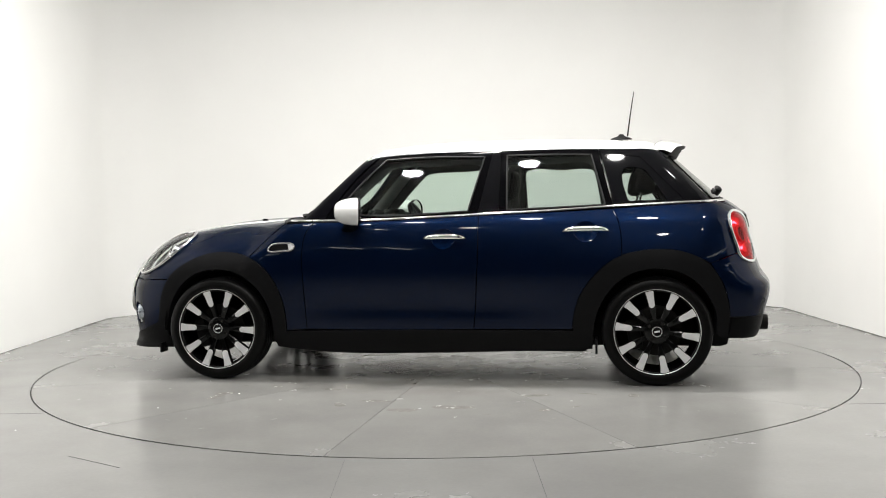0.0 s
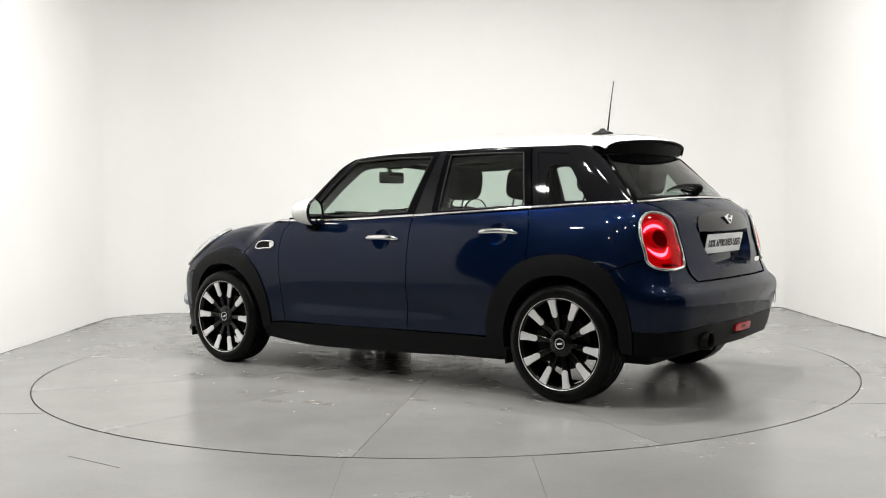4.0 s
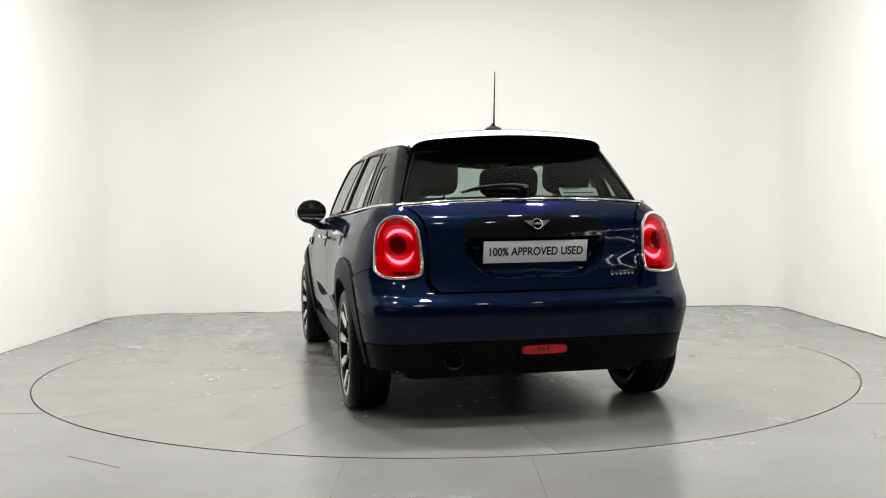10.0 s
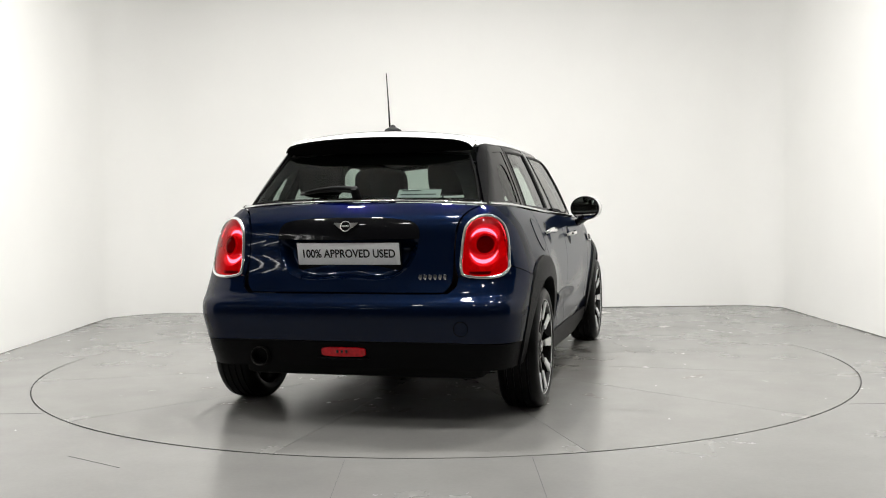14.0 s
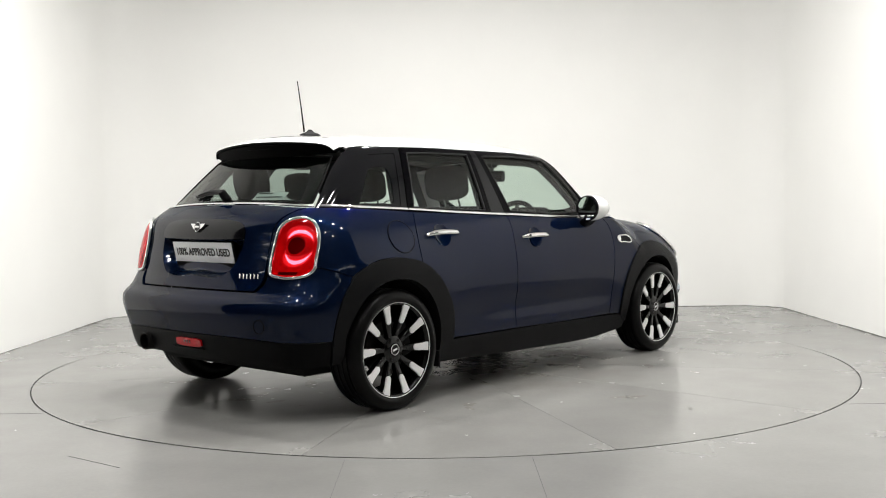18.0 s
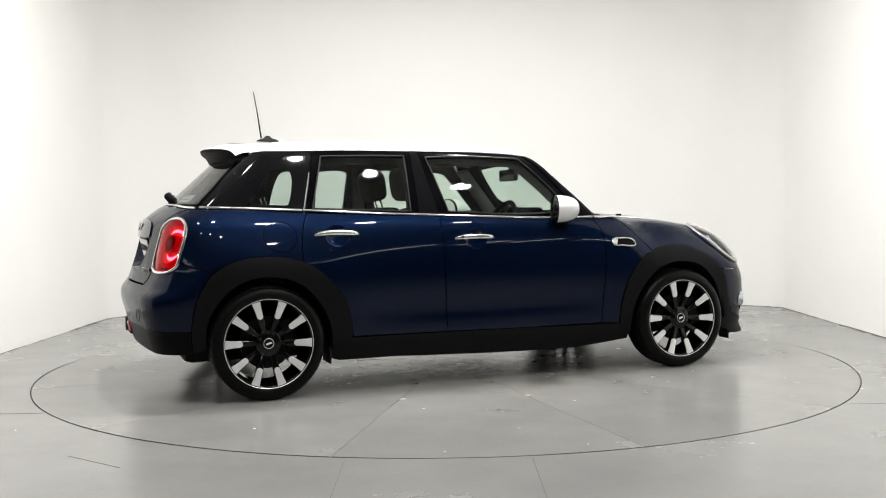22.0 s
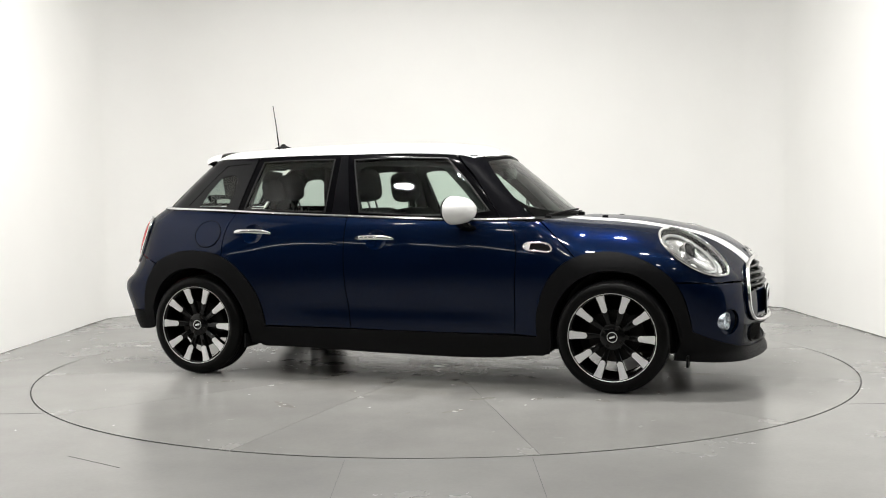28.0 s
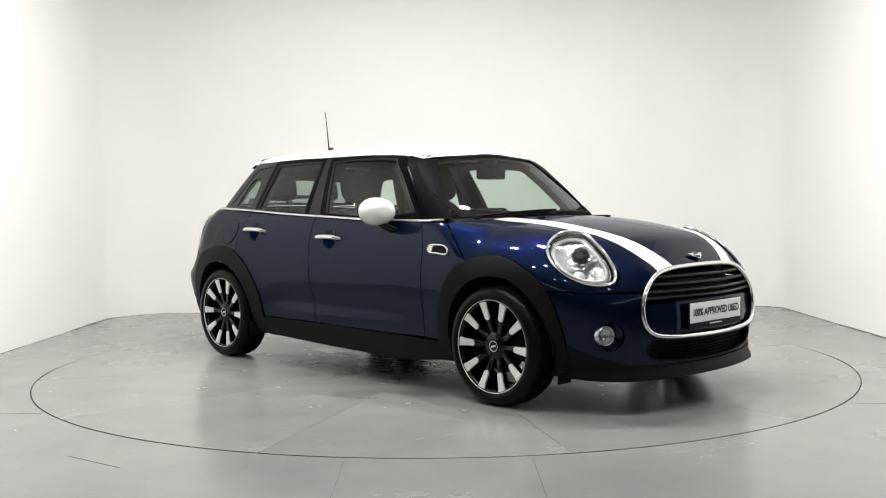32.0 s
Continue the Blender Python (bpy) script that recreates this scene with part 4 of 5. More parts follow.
def build_tail_lamp(s):
    line = tail_line(s)
    ring = strip("tail_lamp", V_BACK, line, lower_body, 0.0090, 0.012, M_CHROME, car, lift=0.006, closed=True, res=0.012, label="round-cornered red tail lamp in chrome ring, lit")
    edge = spline2(line, True, 0.01)
    cc = (0.645, 0.838)

    def bowl(P, N, V):
        """A shallow tub with a deeper round channel, in which the light bands lie."""
        r = np.hypot((V[:, 0] - cc[0] * s) / 0.070, (V[:, 1] - cc[1]) / 0.075)
        d = 0.014 * step(0.0, 0.018, gap_to(edge, V)) + 0.028 * np.exp(-(((r - 1.0) / 0.22) ** 2))
        return P - N * d[:, None]

    def dome(P, N, V):
        r2 = ((V[:, 0] - 0.648 * s) / 0.12) ** 2 + ((V[:, 1] - 0.822) / 0.16) ** 2
        return P + N * (0.016 * np.clip(1 - r2, 0, 1))[:, None]

    def sheet(name, o, material, lift, label=""):
        panel(name, V_BACK, o, lower_body, material, ring, lift=lift, thick=0.002, gap=0, res=0.009, form=bowl, label=label)
    panel("lamp_bowl", V_BACK, line, lower_body, M_RED, ring, lift=0.004, thick=0.01, gap=0.0, res=0.009, form=bowl, label="red lamp bowl")
    panel("lens", V_BACK, line, lower_body, M_REDGLASS, ring, lift=0.007, thick=0, gap=0.005, res=0.012, form=dome, label="clear red lens")

    def crescent(sign, half, mid, thick, rad):
        """A bow about the lamp's centre, thickest at its middle."""
        o = []
        for k in range(13):
            u = -1 + k / 6
            o.append((u, mid + thick * (1 - u * u) * 0.5))
        for k in range(11):
            u = 1 - (k + 1) / 6
            o.append((u, mid - thick * (1 - u * u) * 0.5))
        return [((cc[0] + math.sin(u * half) * rad * m / mid) * s, cc[1] + sign * math.cos(u * half) * m) for u, m in o]
    for sign, half in ((1, 1.32), (-1, 1.38)):
        sheet("light_halo", crescent(sign, half, 0.074, 0.050, 0.070), M_HALO, 0.0055, "red glow round the light band")
        sheet("light_band", crescent(sign, half * 0.90, 0.075, 0.017, 0.070), M_GLOW, 0.0068, "glowing light band")
    sheet("lamp_centre", oval(cc[0] * s, cc[1], 0.038, 0.040), M_REDDARK, 0.0060, "dark red round centre")
    rim = [(cc[0] * s + 0.044 * math.cos(2 * math.pi * k / 28), cc[1] + 0.046 * math.sin(2 * math.pi * k / 28)) for k in range(28)]
    strip("centre_ring", V_BACK, rim, lower_body, 0.0045, 0.005, M_RED, ring, lift=-0.004, closed=True, res=0.012)
    sheet("reversing_lamp", [(s * 0.580, 0.702, 1), (s * 0.580, 0.715, 1), (s * 0.675, 0.715, 1), (s * 0.672, 0.702, 1)], M_GREYTRIM, 0.007, "dark reversing lamp strip")


def build_headlamp(s):
    v = View("dir", n=(0.72, 0.50 * s, 0.42))
    L3 = mirror(HEAD_LINE, s)
    uv = v.to([p[:3] for p in L3])
    c = uv.mean(0)
    line = [tuple(q) for q in uv]
    ring = strip("headlamp", v, line, lower_body, 0.0085, 0.012, M_CHROME, car, lift=0.007, closed=True, res=0.012, label="oval headlamp with chrome ring and clear lens")

    def rel(k):
        return [tuple(c + (np.array(q) - c) * k) for q in line]

    def bowl(P, N, V):
        R = np.linalg.norm(np.array(line) - c, axis=1)
        ang = np.arctan2(V[:, 1] - c[1], V[:, 0] - c[0])
        la = np.arctan2(uv[:, 1] - c[1], uv[:, 0] - c[0])
        o = np.argsort(la)
        rr = np.interp(ang, la[o], R[o], period=2 * math.pi)
        r = np.linalg.norm(V - c, axis=1) / rr
        return P - v.n * (0.012 + 0.085 * np.clip(1 - r**2, 0, 1) ** 0.8)[:, None]
    panel("reflector", v, line, lower_body, M_REFLECT, ring, lift=0.0, thick=0, gap=0.002, res=0.014, form=bowl, label="silver headlamp bowl")
    # bright ring, inner lamp and indicator within the bowl
    P0, _ = lay(v, np.array([c]), lower_body)
    P0 = P0[0]
    mid = P0 - v.n * 0.075
    rot = Vector((0, 0, 1)).rotation_difference(Vector(v.n)).to_matrix().to_4x4()
    up = Vector(v.u) * 0.022
    at = Matrix.Translation(Vector(mid) + up) @ rot
    part("projector", lathe([(0.048, 0.0), (0.050, 0.035), (0.045, 0.040), (0.038, 0.030), (0.034, 0.012)], 40, at), M_CHROME, ring, "chrome projector surround")
    part("projector_lens", lathe([(0.035, 0.010), (0.031, 0.024), (0.022, 0.033), (0.011, 0.038), (0.0, 0.040)], 32, at), M_DARKLENS, ring, "dark glass projector lens")
    lr = rel(0.80)
    U = spline2(lr, True, 0.015)
    P, N = lay(v, U, lower_body)
    Q, _ = lay(v, spline2(rel(0.925), True, 0.015), lower_body)
    part("bezel", sweep(Q - v.n * 0.012, 0.0045, 0.008, np.tile(v.n, (len(Q), 1)), True), M_FRAME, ring, "thin black bezel")
    part("daylight_ring", sweep(P - v.n * 0.034, 0.010, 0.007, np.tile(v.n, (len(P), 1)), True), M_DRL, ring, "white daylight ring")
    low = Vector(mid) - Vector(v.u) * 0.085 + Vector(v.r) * (0.02 * s)
    part("indicator", lathe([(0.030, 0.0), (0.030, 0.03), (0.02, 0.038), (0, 0.04)], 24, Matrix.Translation(low) @ rot), M_MACHINED, ring, "clear indicator bulb cover")

    def dome(P, N, V):
        r2 = np.sum(((V - c) / 0.16) ** 2, 1)
        return P + N * (0.014 * np.clip(1 - r2, 0, 1))[:, None]
    panel("lens", v, line, lower_body, M_LENS, ring, lift=0.008, thick=0, gap=0.004, res=0.014, form=dome, label="clear headlamp lens")


mat_mirror = mat("mirror_silver", (0.85, 0.85, 0.85), 0.01, 1.0)
M_REFLECT = mat("silver_reflector", (0.64, 0.64, 0.63), 0.20, 0.85, var=0.20, scale=38)
M_DARKLENS = mat("dark_glass", (0.01, 0.01, 0.012), 0.02, 0, 1.0)
M_DRL = mat("white_light_guide", (0.44, 0.44, 0.43), 0.3)
M_FOG = mat("fog_reflector", (0.52, 0.57, 0.63), 0.22, 0.8, var=0.25, scale=60)
M_GRILLE = mat("satin_black_grille", (0.012, 0.012, 0.013), 0.28, 0.0, 0.0, 0.6)
M_GREYTRIM = mat("satin_grey_trim", (0.10, 0.10, 0.11), 0.35, 0.6)

TAIL_LINE = [(-1.74, 0.756, 0.715), (-1.72, 0.756, 0.775), (-1.70, 0.750, 0.84), (-1.68, 0.732, 0.91), (-1.67, 0.700, 0.951), (-1.69, 0.650, 0.969), (-1.74, 0.598, 0.960), (-1.77, 0.561, 0.925), (-1.80, 0.546, 0.86),
             (-1.82, 0.541, 0.79), (-1.84, 0.541, 0.73), (-1.84, 0.552, 0.695), (-1.83, 0.60, 0.680), (-1.81, 0.66, 0.676), (-1.78, 0.725, 0.686)]
HEAD_LINE = [(1.545, 0.696, 0.808), (1.518, 0.60, 0.857), (1.54, 0.52, 0.868), (1.60, 0.495, 0.860), (1.70, 0.525, 0.822), (1.80, 0.553, 0.755), (1.862, 0.575, 0.68), (1.870, 0.605, 0.640), (1.834, 0.66, 0.629), (1.772, 0.711, 0.643), (1.695, 0.745, 0.685), (1.615, 0.745, 0.743)]

for side in (1, -1):
    build_side(side)

# bonnet with its stripes
GRILLE_HALF = [(1.965, 0.15, 0.692), (1.96, 0.284, 0.683), (1.95, 0.378, 0.660), (1.95, 0.45, 0.61), (1.945, 0.49, 0.553), (1.945, 0.500, 0.495), (1.95, 0.492, 0.44), (1.96, 0.470, 0.405), (1.97, 0.432, 0.383), (1.99, 0.357, 0.370), (2.02, 0.189, 0.364)]
HALF = on_side([(0.88, 0.922, 1), (0.99, 0.82), (1.085, 0.725, 1), (1.13, 0.742), (1.28, 0.755), (1.40, 0.73), (1.50, 0.684), (1.585, 0.622), (1.608, 0.594, 1)]) + [(1.73, 0.745, 0.592), (1.806, 0.698, 0.589), (1.89, 0.58, 0.586), (1.943, 0.492, 0.585, 1),
        (1.95, 0.45, 0.61), (1.95, 0.378, 0.660), (1.96, 0.284, 0.683), (1.965, 0.15, 0.692)]
bonnet = panel("bonnet", V_HOOD, [(1.02, 0.0, 0.95), (0.99, 0.4, 0.94)] + HALF + [(1.968, 0.0, 0.694)] + mirror(HALF[::-1], -1) + [(0.99, -0.4, 0.94)], lower_body, M_BLUE, car, space=True, res=0.022,
               holes=[HEAD_LINE, mirror(HEAD_LINE, -1)])
for s in (1, -1):
    panel("bonnet_stripe", V_TOP, [(x, y * s, *c) for x, y, *c in [(0.985, 0.362, 1), (0.97, 0.475, 1), (1.2, 0.472), (1.45, 0.468), (1.62, 0.450), (1.76, 0.428), (1.87, 0.392), (1.945, 0.345, 1), (1.962, 0.225, 1), (1.88, 0.282), (1.80, 0.318), (1.70, 0.342), (1.56, 0.355), (1.4, 0.359), (1.2, 0.362)]],
          lower_body, M_WHITE, bonnet, lift=0.0022, thick=0.0022, gap=0, label="white painted bonnet stripe")
    part("washer_nozzle", box(1.16, s * 0.30, 0.944, 0.034, 0.020, 0.012, 0.005), M_PLASTIC, bonnet)
# winged round badge, as plain shapes
def badge(x, y, z, nrm, parent):
    n = Vector(nrm).normalized()
    ax = Vector((0, 1, 0))
    up = n.cross(ax)
    if up.z < 0:
        up = -up
    m = Matrix((ax, up, n)).transposed().to_4x4()
    m.translation = (x, y, z)
    b = part("badge", lathe([(0.026, 0), (0.026, 0.006), (0.022, 0.009), (0.020, 0.006), (0, 0.006)], 32, m), M_CHROME, parent, "chrome winged round badge")
    part("badge_disc", lathe([(0.0205, 0.0055), (0.0205, 0.0072), (0.0, 0.0075)], 28, m), M_GLOSSBLACK, b)
    part("badge_bar", box(0, 0, 0.008, 0.036, 0.010, 0.003, 0.001, m), M_CHROME, b)
    for t in (1, -1):
        edge = [(0.022, 0.016), (0.060, 0.017), (0.056, 0.009), (0.050, 0.008), (0.047, 0.001), (0.041, 0.000), (0.037, -0.007), (0.021, -0.013)]
        bm = bmesh.new()
        top = [bm.verts.new(m @ Vector((t * u, v, 0.006))) for u, v in edge]
        low = [bm.verts.new(m @ Vector((t * u * 1.02, v * 1.05, 0.0))) for u, v in edge]
        bm.faces.new(top)
        for k in range(len(edge)):
            bm.faces.new((top[k], low[k], low[(k + 1) % len(edge)], top[(k + 1) % len(edge)]))
        bmesh.ops.recalc_face_normals(bm, faces=bm.faces[:])
        part("badge_wing", bm, M_CHROME, b)



badge(1.942, 0.0, 0.742, (0.62, 0, 0.78), car)

# front bumper
INTAKE = [(1.95, 0.435, 0.340), (1.93, 0.45, 0.30), (1.95, 0.42, 0.262), (1.97, 0.34, 0.248), (2.0, 0.0, 0.235), (1.97, -0.34, 0.248), (1.95, -0.42, 0.262), (1.93, -0.45, 0.30), (1.95, -0.435, 0.340), (2.0, -0.25, 0.342), (2.02, 0, 0.340), (2.0, 0.25, 0.342)]
FOGS = [[(1.85, s * (0.622 + 0.070 * math.cos(k * math.pi / 8)), 0.380 + 0.066 * math.sin(k * math.pi / 8)) for k in range(16)] for s in (1, -1)]
EDGE = [(1.943, 0.492, 0.585, 1), (1.89, 0.58, 0.586), (1.806, 0.698, 0.589), (1.73, 0.745, 0.592)] + on_side([(1.608, 0.594, 1), (1.645, 0.53), (1.68, 0.41), (1.69, 0.335, 1)]) + [(1.78, 0.70, 0.283), (1.87, 0.58, 0.235)]
LOWG = GRILLE_HALF[4:]
bumper = panel("front_bumper", V_NOSE, [(2.03, 0.0, 0.362)] + LOWG[::-1] + EDGE + [(2.0, 0.0, 0.205)] + mirror(EDGE[::-1], -1) + mirror(LOWG, -1), lower_body, M_BLUE, car, space=True, holes=[INTAKE, *FOGS], res=0.02)
RING = [(1.968, 0.0, 0.694)] + GRILLE_HALF + [(2.03, 0.0, 0.362)] + mirror(GRILLE_HALF[::-1], -1)
grille = strip("grille", V_NOSE, RING, lower_body, 0.0118, 0.014, M_CHROME, car, lift=0.013, closed=True, space=True, res=0.015, label="wide grille in a thick chrome frame")
panel("grille_back", V_NOSE, RING, lower_body, M_DARK, grille, lift=-0.07, thick=0, gap=-0.01, space=True, res=0.03)
for z, w in ((0.655, 0.37), (0.620, 0.425), (0.585, 0.455), (0.556, 0.470)):
    ys = np.linspace(-w, w, 33)
    P, N = lay(V_NOSE, V_NOSE.to(np.stack([np.sqrt(np.maximum(1.06**2 - ys**2, 0.3)) + 0.95, ys, np.full(33, z)], 1)), lower_body, -0.012)
    part("grille_bar", sweep(P, 0.010, 0.022, N, n=8), M_GRILLE, grille, "black grille bar")
CROSS = [(2.03, 0.0, 0.538), (2.0, 0.30, 0.535), (1.95, 0.478, 0.525, 1), (1.95, 0.482, 0.45), (1.96, 0.46, 0.405), (1.99, 0.36, 0.382)]
cross = panel("grille_crossbar", V_NOSE, CROSS + [(2.03, 0.0, 0.377)] + mirror(CROSS[:0:-1], -1), lower_body, M_BLUE, grille, lift=-0.004, thick=0.03, space=True, res=0.03, label="dark bumper bar across the grille")
panel("intake_mesh", V_NOSE, INTAKE, lower_body, M_DARK, bumper, lift=-0.040, thick=0, gap=-0.035, space=True, res=0.03)
strip("intake_frame", V_NOSE, INTAKE, lower_body, 0.005, 0.008, M_PLASTIC, bumper, lift=0.001, closed=True, space=True)
for k in range(6):
    z = 0.252 + k * 0.0155
    ys = np.linspace(-0.41, 0.41, 25)
    P, N = lay(V_NOSE, V_NOSE.to(np.stack([1.9 + 0 * ys, ys, np.full(25, z)], 1)), lower_body, -0.03)
    part("intake_bar", sweep(P, 0.003, 0.006, N, n=6), M_FRIT, bumper)
for s in (1, -1):
    F3 = FOGS[0] if s > 0 else FOGS[1]
    v = View("dir", n=(0.86, 0.50 * s, 0.0))
    uv = v.to(F3)
    c = uv.mean(0)
    fr = panel("fog_recess", V_NOSE, F3, lower_body, M_BLUE, bumper, thick=0, gap=-0.003, space=True, res=0.012)
    me = fr.data
    q = np.array([v_.co for v_ in me.vertices])
    r2 = np.sum((q - q.mean(0)) ** 2, 1) / 0.078**2
    q = q - v.n * (0.05 * np.clip(1 - r2, 0, 1) ** 0.6)[:, None]
    me.vertices.foreach_set("co", q.ravel())
    me.update()
    at = Matrix.Translation(Vector(q.mean(0)) + Vector((0.0, s * 0.030, 0.006))) @ Vector((0, 0, 1)).rotation_difference(Vector((0.94, 0.3 * s, 0))).to_matrix().to_4x4()
    fl = part("fog_lamp", lathe([(0.049, -0.03), (0.049, 0.012), (0.046, 0.017), (0.042, 0.012), (0.036, -0.004), (0.018, -0.014), (0.0, -0.016)], 32, at), M_FOG, bumper, "round clear fog lamp")
    part("fog_lens", lathe([(0.044, 0.012), (0.034, 0.020), (0.016, 0.025), (0, 0.026)], 32, at), M_LENS, bumper)
LIP = [(1.98, 0.25, 0.230), (1.93, 0.45, 0.234), (1.87, 0.58, 0.257), (1.78, 0.70, 0.300), (1.69, 0.775, 0.350, 1), (1.64, 0.785, 0.178, 1), (1.80, 0.68, 0.166), (1.90, 0.5, 0.163), (1.97, 0.25, 0.163)]
panel("front_lip", V_NOSE, [(2.0, 0.0, 0.228)] + LIP + [(2.0, 0.0, 0.163)] + mirror(LIP[::-1], -1), lower_body, M_PLASTIC, car, lift=0.006, thick=0.10, space=True, res=0.025, label="black plastic front lip",
      form=lambda P, N, V: P + np.stack([0.032 * step(0.225, 0.165, P[:, 2]) * step(0.80, 0.6, np.abs(P[:, 1])), 0.012 * np.sign(P[:, 1]) * step(0.225, 0.165, P[:, 2]), 0 * V[:, 0]], 1))

# number plates with their words
def words(body, size, m, parent, material, name="lettering", width=None):
    cu = bpy.data.curves.new(name, "FONT")
    cu.body, cu.size, cu.align_x, cu.align_y, cu.extrude = body, size, "CENTER", "CENTER", 0.0008
    cu.offset = 0.0011
    tmp = new(name, cu)
    bpy.context.view_layer.update()
    me = bpy.data.meshes.new_from_object(tmp.evaluated_get(bpy.context.evaluated_depsgraph_get()))
    bpy.data.objects.remove(tmp)
    xs = [v_.co.x for v_ in me.vertices]
    k = width / (max(xs) - min(xs)) if width else 1.0
    me.transform(m @ Matrix.Diagonal((k, 1, 1, 1)))
    return part(name, me, material, parent, "dark serif lettering")


def number_plate(x, z, face, tilt, size=1.0):
    """face: +1 looks forwards, -1 backwards."""
    m = Matrix.Translation((x, 0, z)) @ pose(0, 0, 0, 90, 0, 90 * face) @ pose(0, 0, 0, tilt) @ Matrix.Scale(size, 4)
    holder = part("number_plate", box(0, -0.011, -0.006, 0.532, 0.146, 0.010, 0.004, m), M_PLASTIC, car, "silver number plate with dark lettering in a black holder")
    part("plate_face", box(0, 0, 0.001, 0.520, 0.108, 0.004, 0.0015, m @ Matrix.Translation((0, 0.006, 0))), M_PLATE, holder)
    words("100% APPROVED USED", 0.056, m @ Matrix.Translation((0, 0.006, 0.0045)), holder, M_INK, width=0.468)
    for k in range(9):
        part("small_print", box(-0.056 + 0.014 * k, -0.062, 0.0005, 0.009, 0.008, 0.002, 0, m), M_PAPER, holder)


number_plate(2.055, 0.466, 1, 0, 0.91)

# rear bumper and valance
RB = [(-1.872, 0.4, 0.616), (-1.854, 0.475, 0.616, 1), (-1.835, 0.510, 0.650), (-1.827, 0.522, 0.690, 1), (-1.773, 0.65, 0.72)] + on_side([(-1.71, 0.732, 1), (-1.65, 0.712), (-1.57, 0.683, 1), (-1.585, 0.655), (-1.63, 0.585), (-1.662, 0.49), (-1.675, 0.384, 1)])
RB += [(-1.785, 0.74, 0.384), (-1.83, 0.60, 0.388), (-1.864, 0.47, 0.394), (-1.882, 0.36, 0.396)]
rear_bumper = panel("rear_bumper", V_STERN, [(-1.9, 0.0, 0.618)] + RB + [(-1.9, 0.0, 0.397)] + mirror(RB[::-1], -1), lower_body, M_BLUE, car, space=True, lift=0.004, res=0.016, cut=[spline2(tail_line(1), True, 0.02), spline2(tail_line(-1), True, 0.02)],
                    form=lambda P, N, V: P + N * (0.024 * step(0.614, 0.550, P[:, 2]) * step(0.384, 0.53, P[:, 2]) * step(0.84, 0.70, np.abs(P[:, 1])))[:, None])
strip("tow_cover", V_BACK, oval(-0.555, 0.462, 0.032, 0.032), lower_body, 0.0016, 0.0016, M_FRIT, rear_bumper, lift=0.0282, closed=True, res=0.01, label="round towing eye cover")
RV = [(-1.882, 0.36, 0.396), (-1.864, 0.47, 0.394), (-1.83, 0.60, 0.388), (-1.785, 0.74, 0.384)] + on_side([(-1.675, 0.384, 1), (-1.675, 0.33), (-1.662, 0.262, 1)]) + [(-1.78, 0.71, 0.256), (-1.84, 0.5, 0.262), (-1.85, 0.36, 0.268)]
valance = panel("rear_valance", V_STERN, [(-1.9, 0.0, 0.397)] + RV + [(-1.9, 0.0, 0.268)] + mirror(RV[::-1], -1), lower_body, M_VALANCE, car, space=True, thick=0.06, label="black plastic rear valance")
fog = panel("rear_fog_lamp", V_BACK, oval(-0.006, 0.350, 0.110, 0.0235, 40, 4.5), lower_body, M_REFLECTOR, car, lift=0.010, thick=0.012, res=0.02, label="red rear fog lamp strip")
for k in range(3):
    P, N = lay(V_BACK, np.array([[0.022 - 0.022 * k, 0.353]]), lower_body, 0.0105)
    part("print_bar", box(*P[0], 0.003, 0.011, 0.013, 0.001), M_INK, fog)
part("fog_shelf", box(-1.922, 0, 0.318, 0.03, 0.25, 0.006, 0.003), M_PLASTIC, valance)
pipe = part("exhaust_pipe", lathe([(0.046, -0.22), (0.046, 0.02), (0.043, 0.024), (0.039, 0.02), (0.039, -0.10), (0.0, -0.10)], 36, Matrix.Translation((-1.905, 0.420, 0.317)) @ Matrix.Rotation(radians(-90), 4, "Y")), M_STEEL, car, "round steel exhaust tailpipe")
part("pipe_mouth", lathe([(0.038, 0.0), (0.0, 0.0)], 24, Matrix.Translation((-1.84, 0.420, 0.317)) @ Matrix.Rotation(radians(-90), 4, "Y")), M_DARK, pipe)
part("silencer", box(-1.60, 0.25, 0.335, 0.30, 0.66, 0.11, 0.04), M_DARK, car)

# tailgate with grip, plate recess, window, wiper
TG = [(0.35, 1.033), (0.60, 1.018, 1), (0.556, 0.99), (0.522, 0.94), (0.510, 0.82), (0.510, 0.72), (0.503, 0.655), (0.472, 0.619, 1), (0.3, 0.620)]
RECESS = [(0.0, 0.868, 1), (0.345, 0.868, 1), (0.335, 0.80), (0.302, 0.737), (0.24, 0.692), (0.0, 0.686), (-0.24, 0.692), (-0.302, 0.737), (-0.335, 0.80), (-0.345, 0.868, 1)]
tailgate = panel("tailgate", V_BACK, [(0.0, 1.038)] + TG + [(0.0, 0.622)] + [(-p[0], *p[1:]) for p in TG[::-1]], lower_body, M_BLUE, car, holes=[RECESS])
panel("plate_recess", V_BACK, RECESS, lower_body, M_BLUE, tailgate, thick=0, gap=-0.002, res=0.016, form=tray(RECESS, 0.066, 0.034))
GRIP = [(0.348, 0.866, 1), (0.347, 0.905), (0.325, 0.935), (0.26, 0.952), (0.0, 0.961), (-0.26, 0.952), (-0.325, 0.935), (-0.347, 0.905), (-0.348, 0.866, 1), (0.0, 0.862)]
grip = panel("tailgate_grip", V_BACK, GRIP, lower_body, M_GLOSSBLACK, tailgate, lift=0.007, thick=0.04, gap=0, res=0.02, label="gloss black tailgate grip")
badge(-1.858, 0.0, 0.925, (-0.95, 0, 0.25), car)
number_plate(-1.832, 0.791, -1, 12, 0.975)
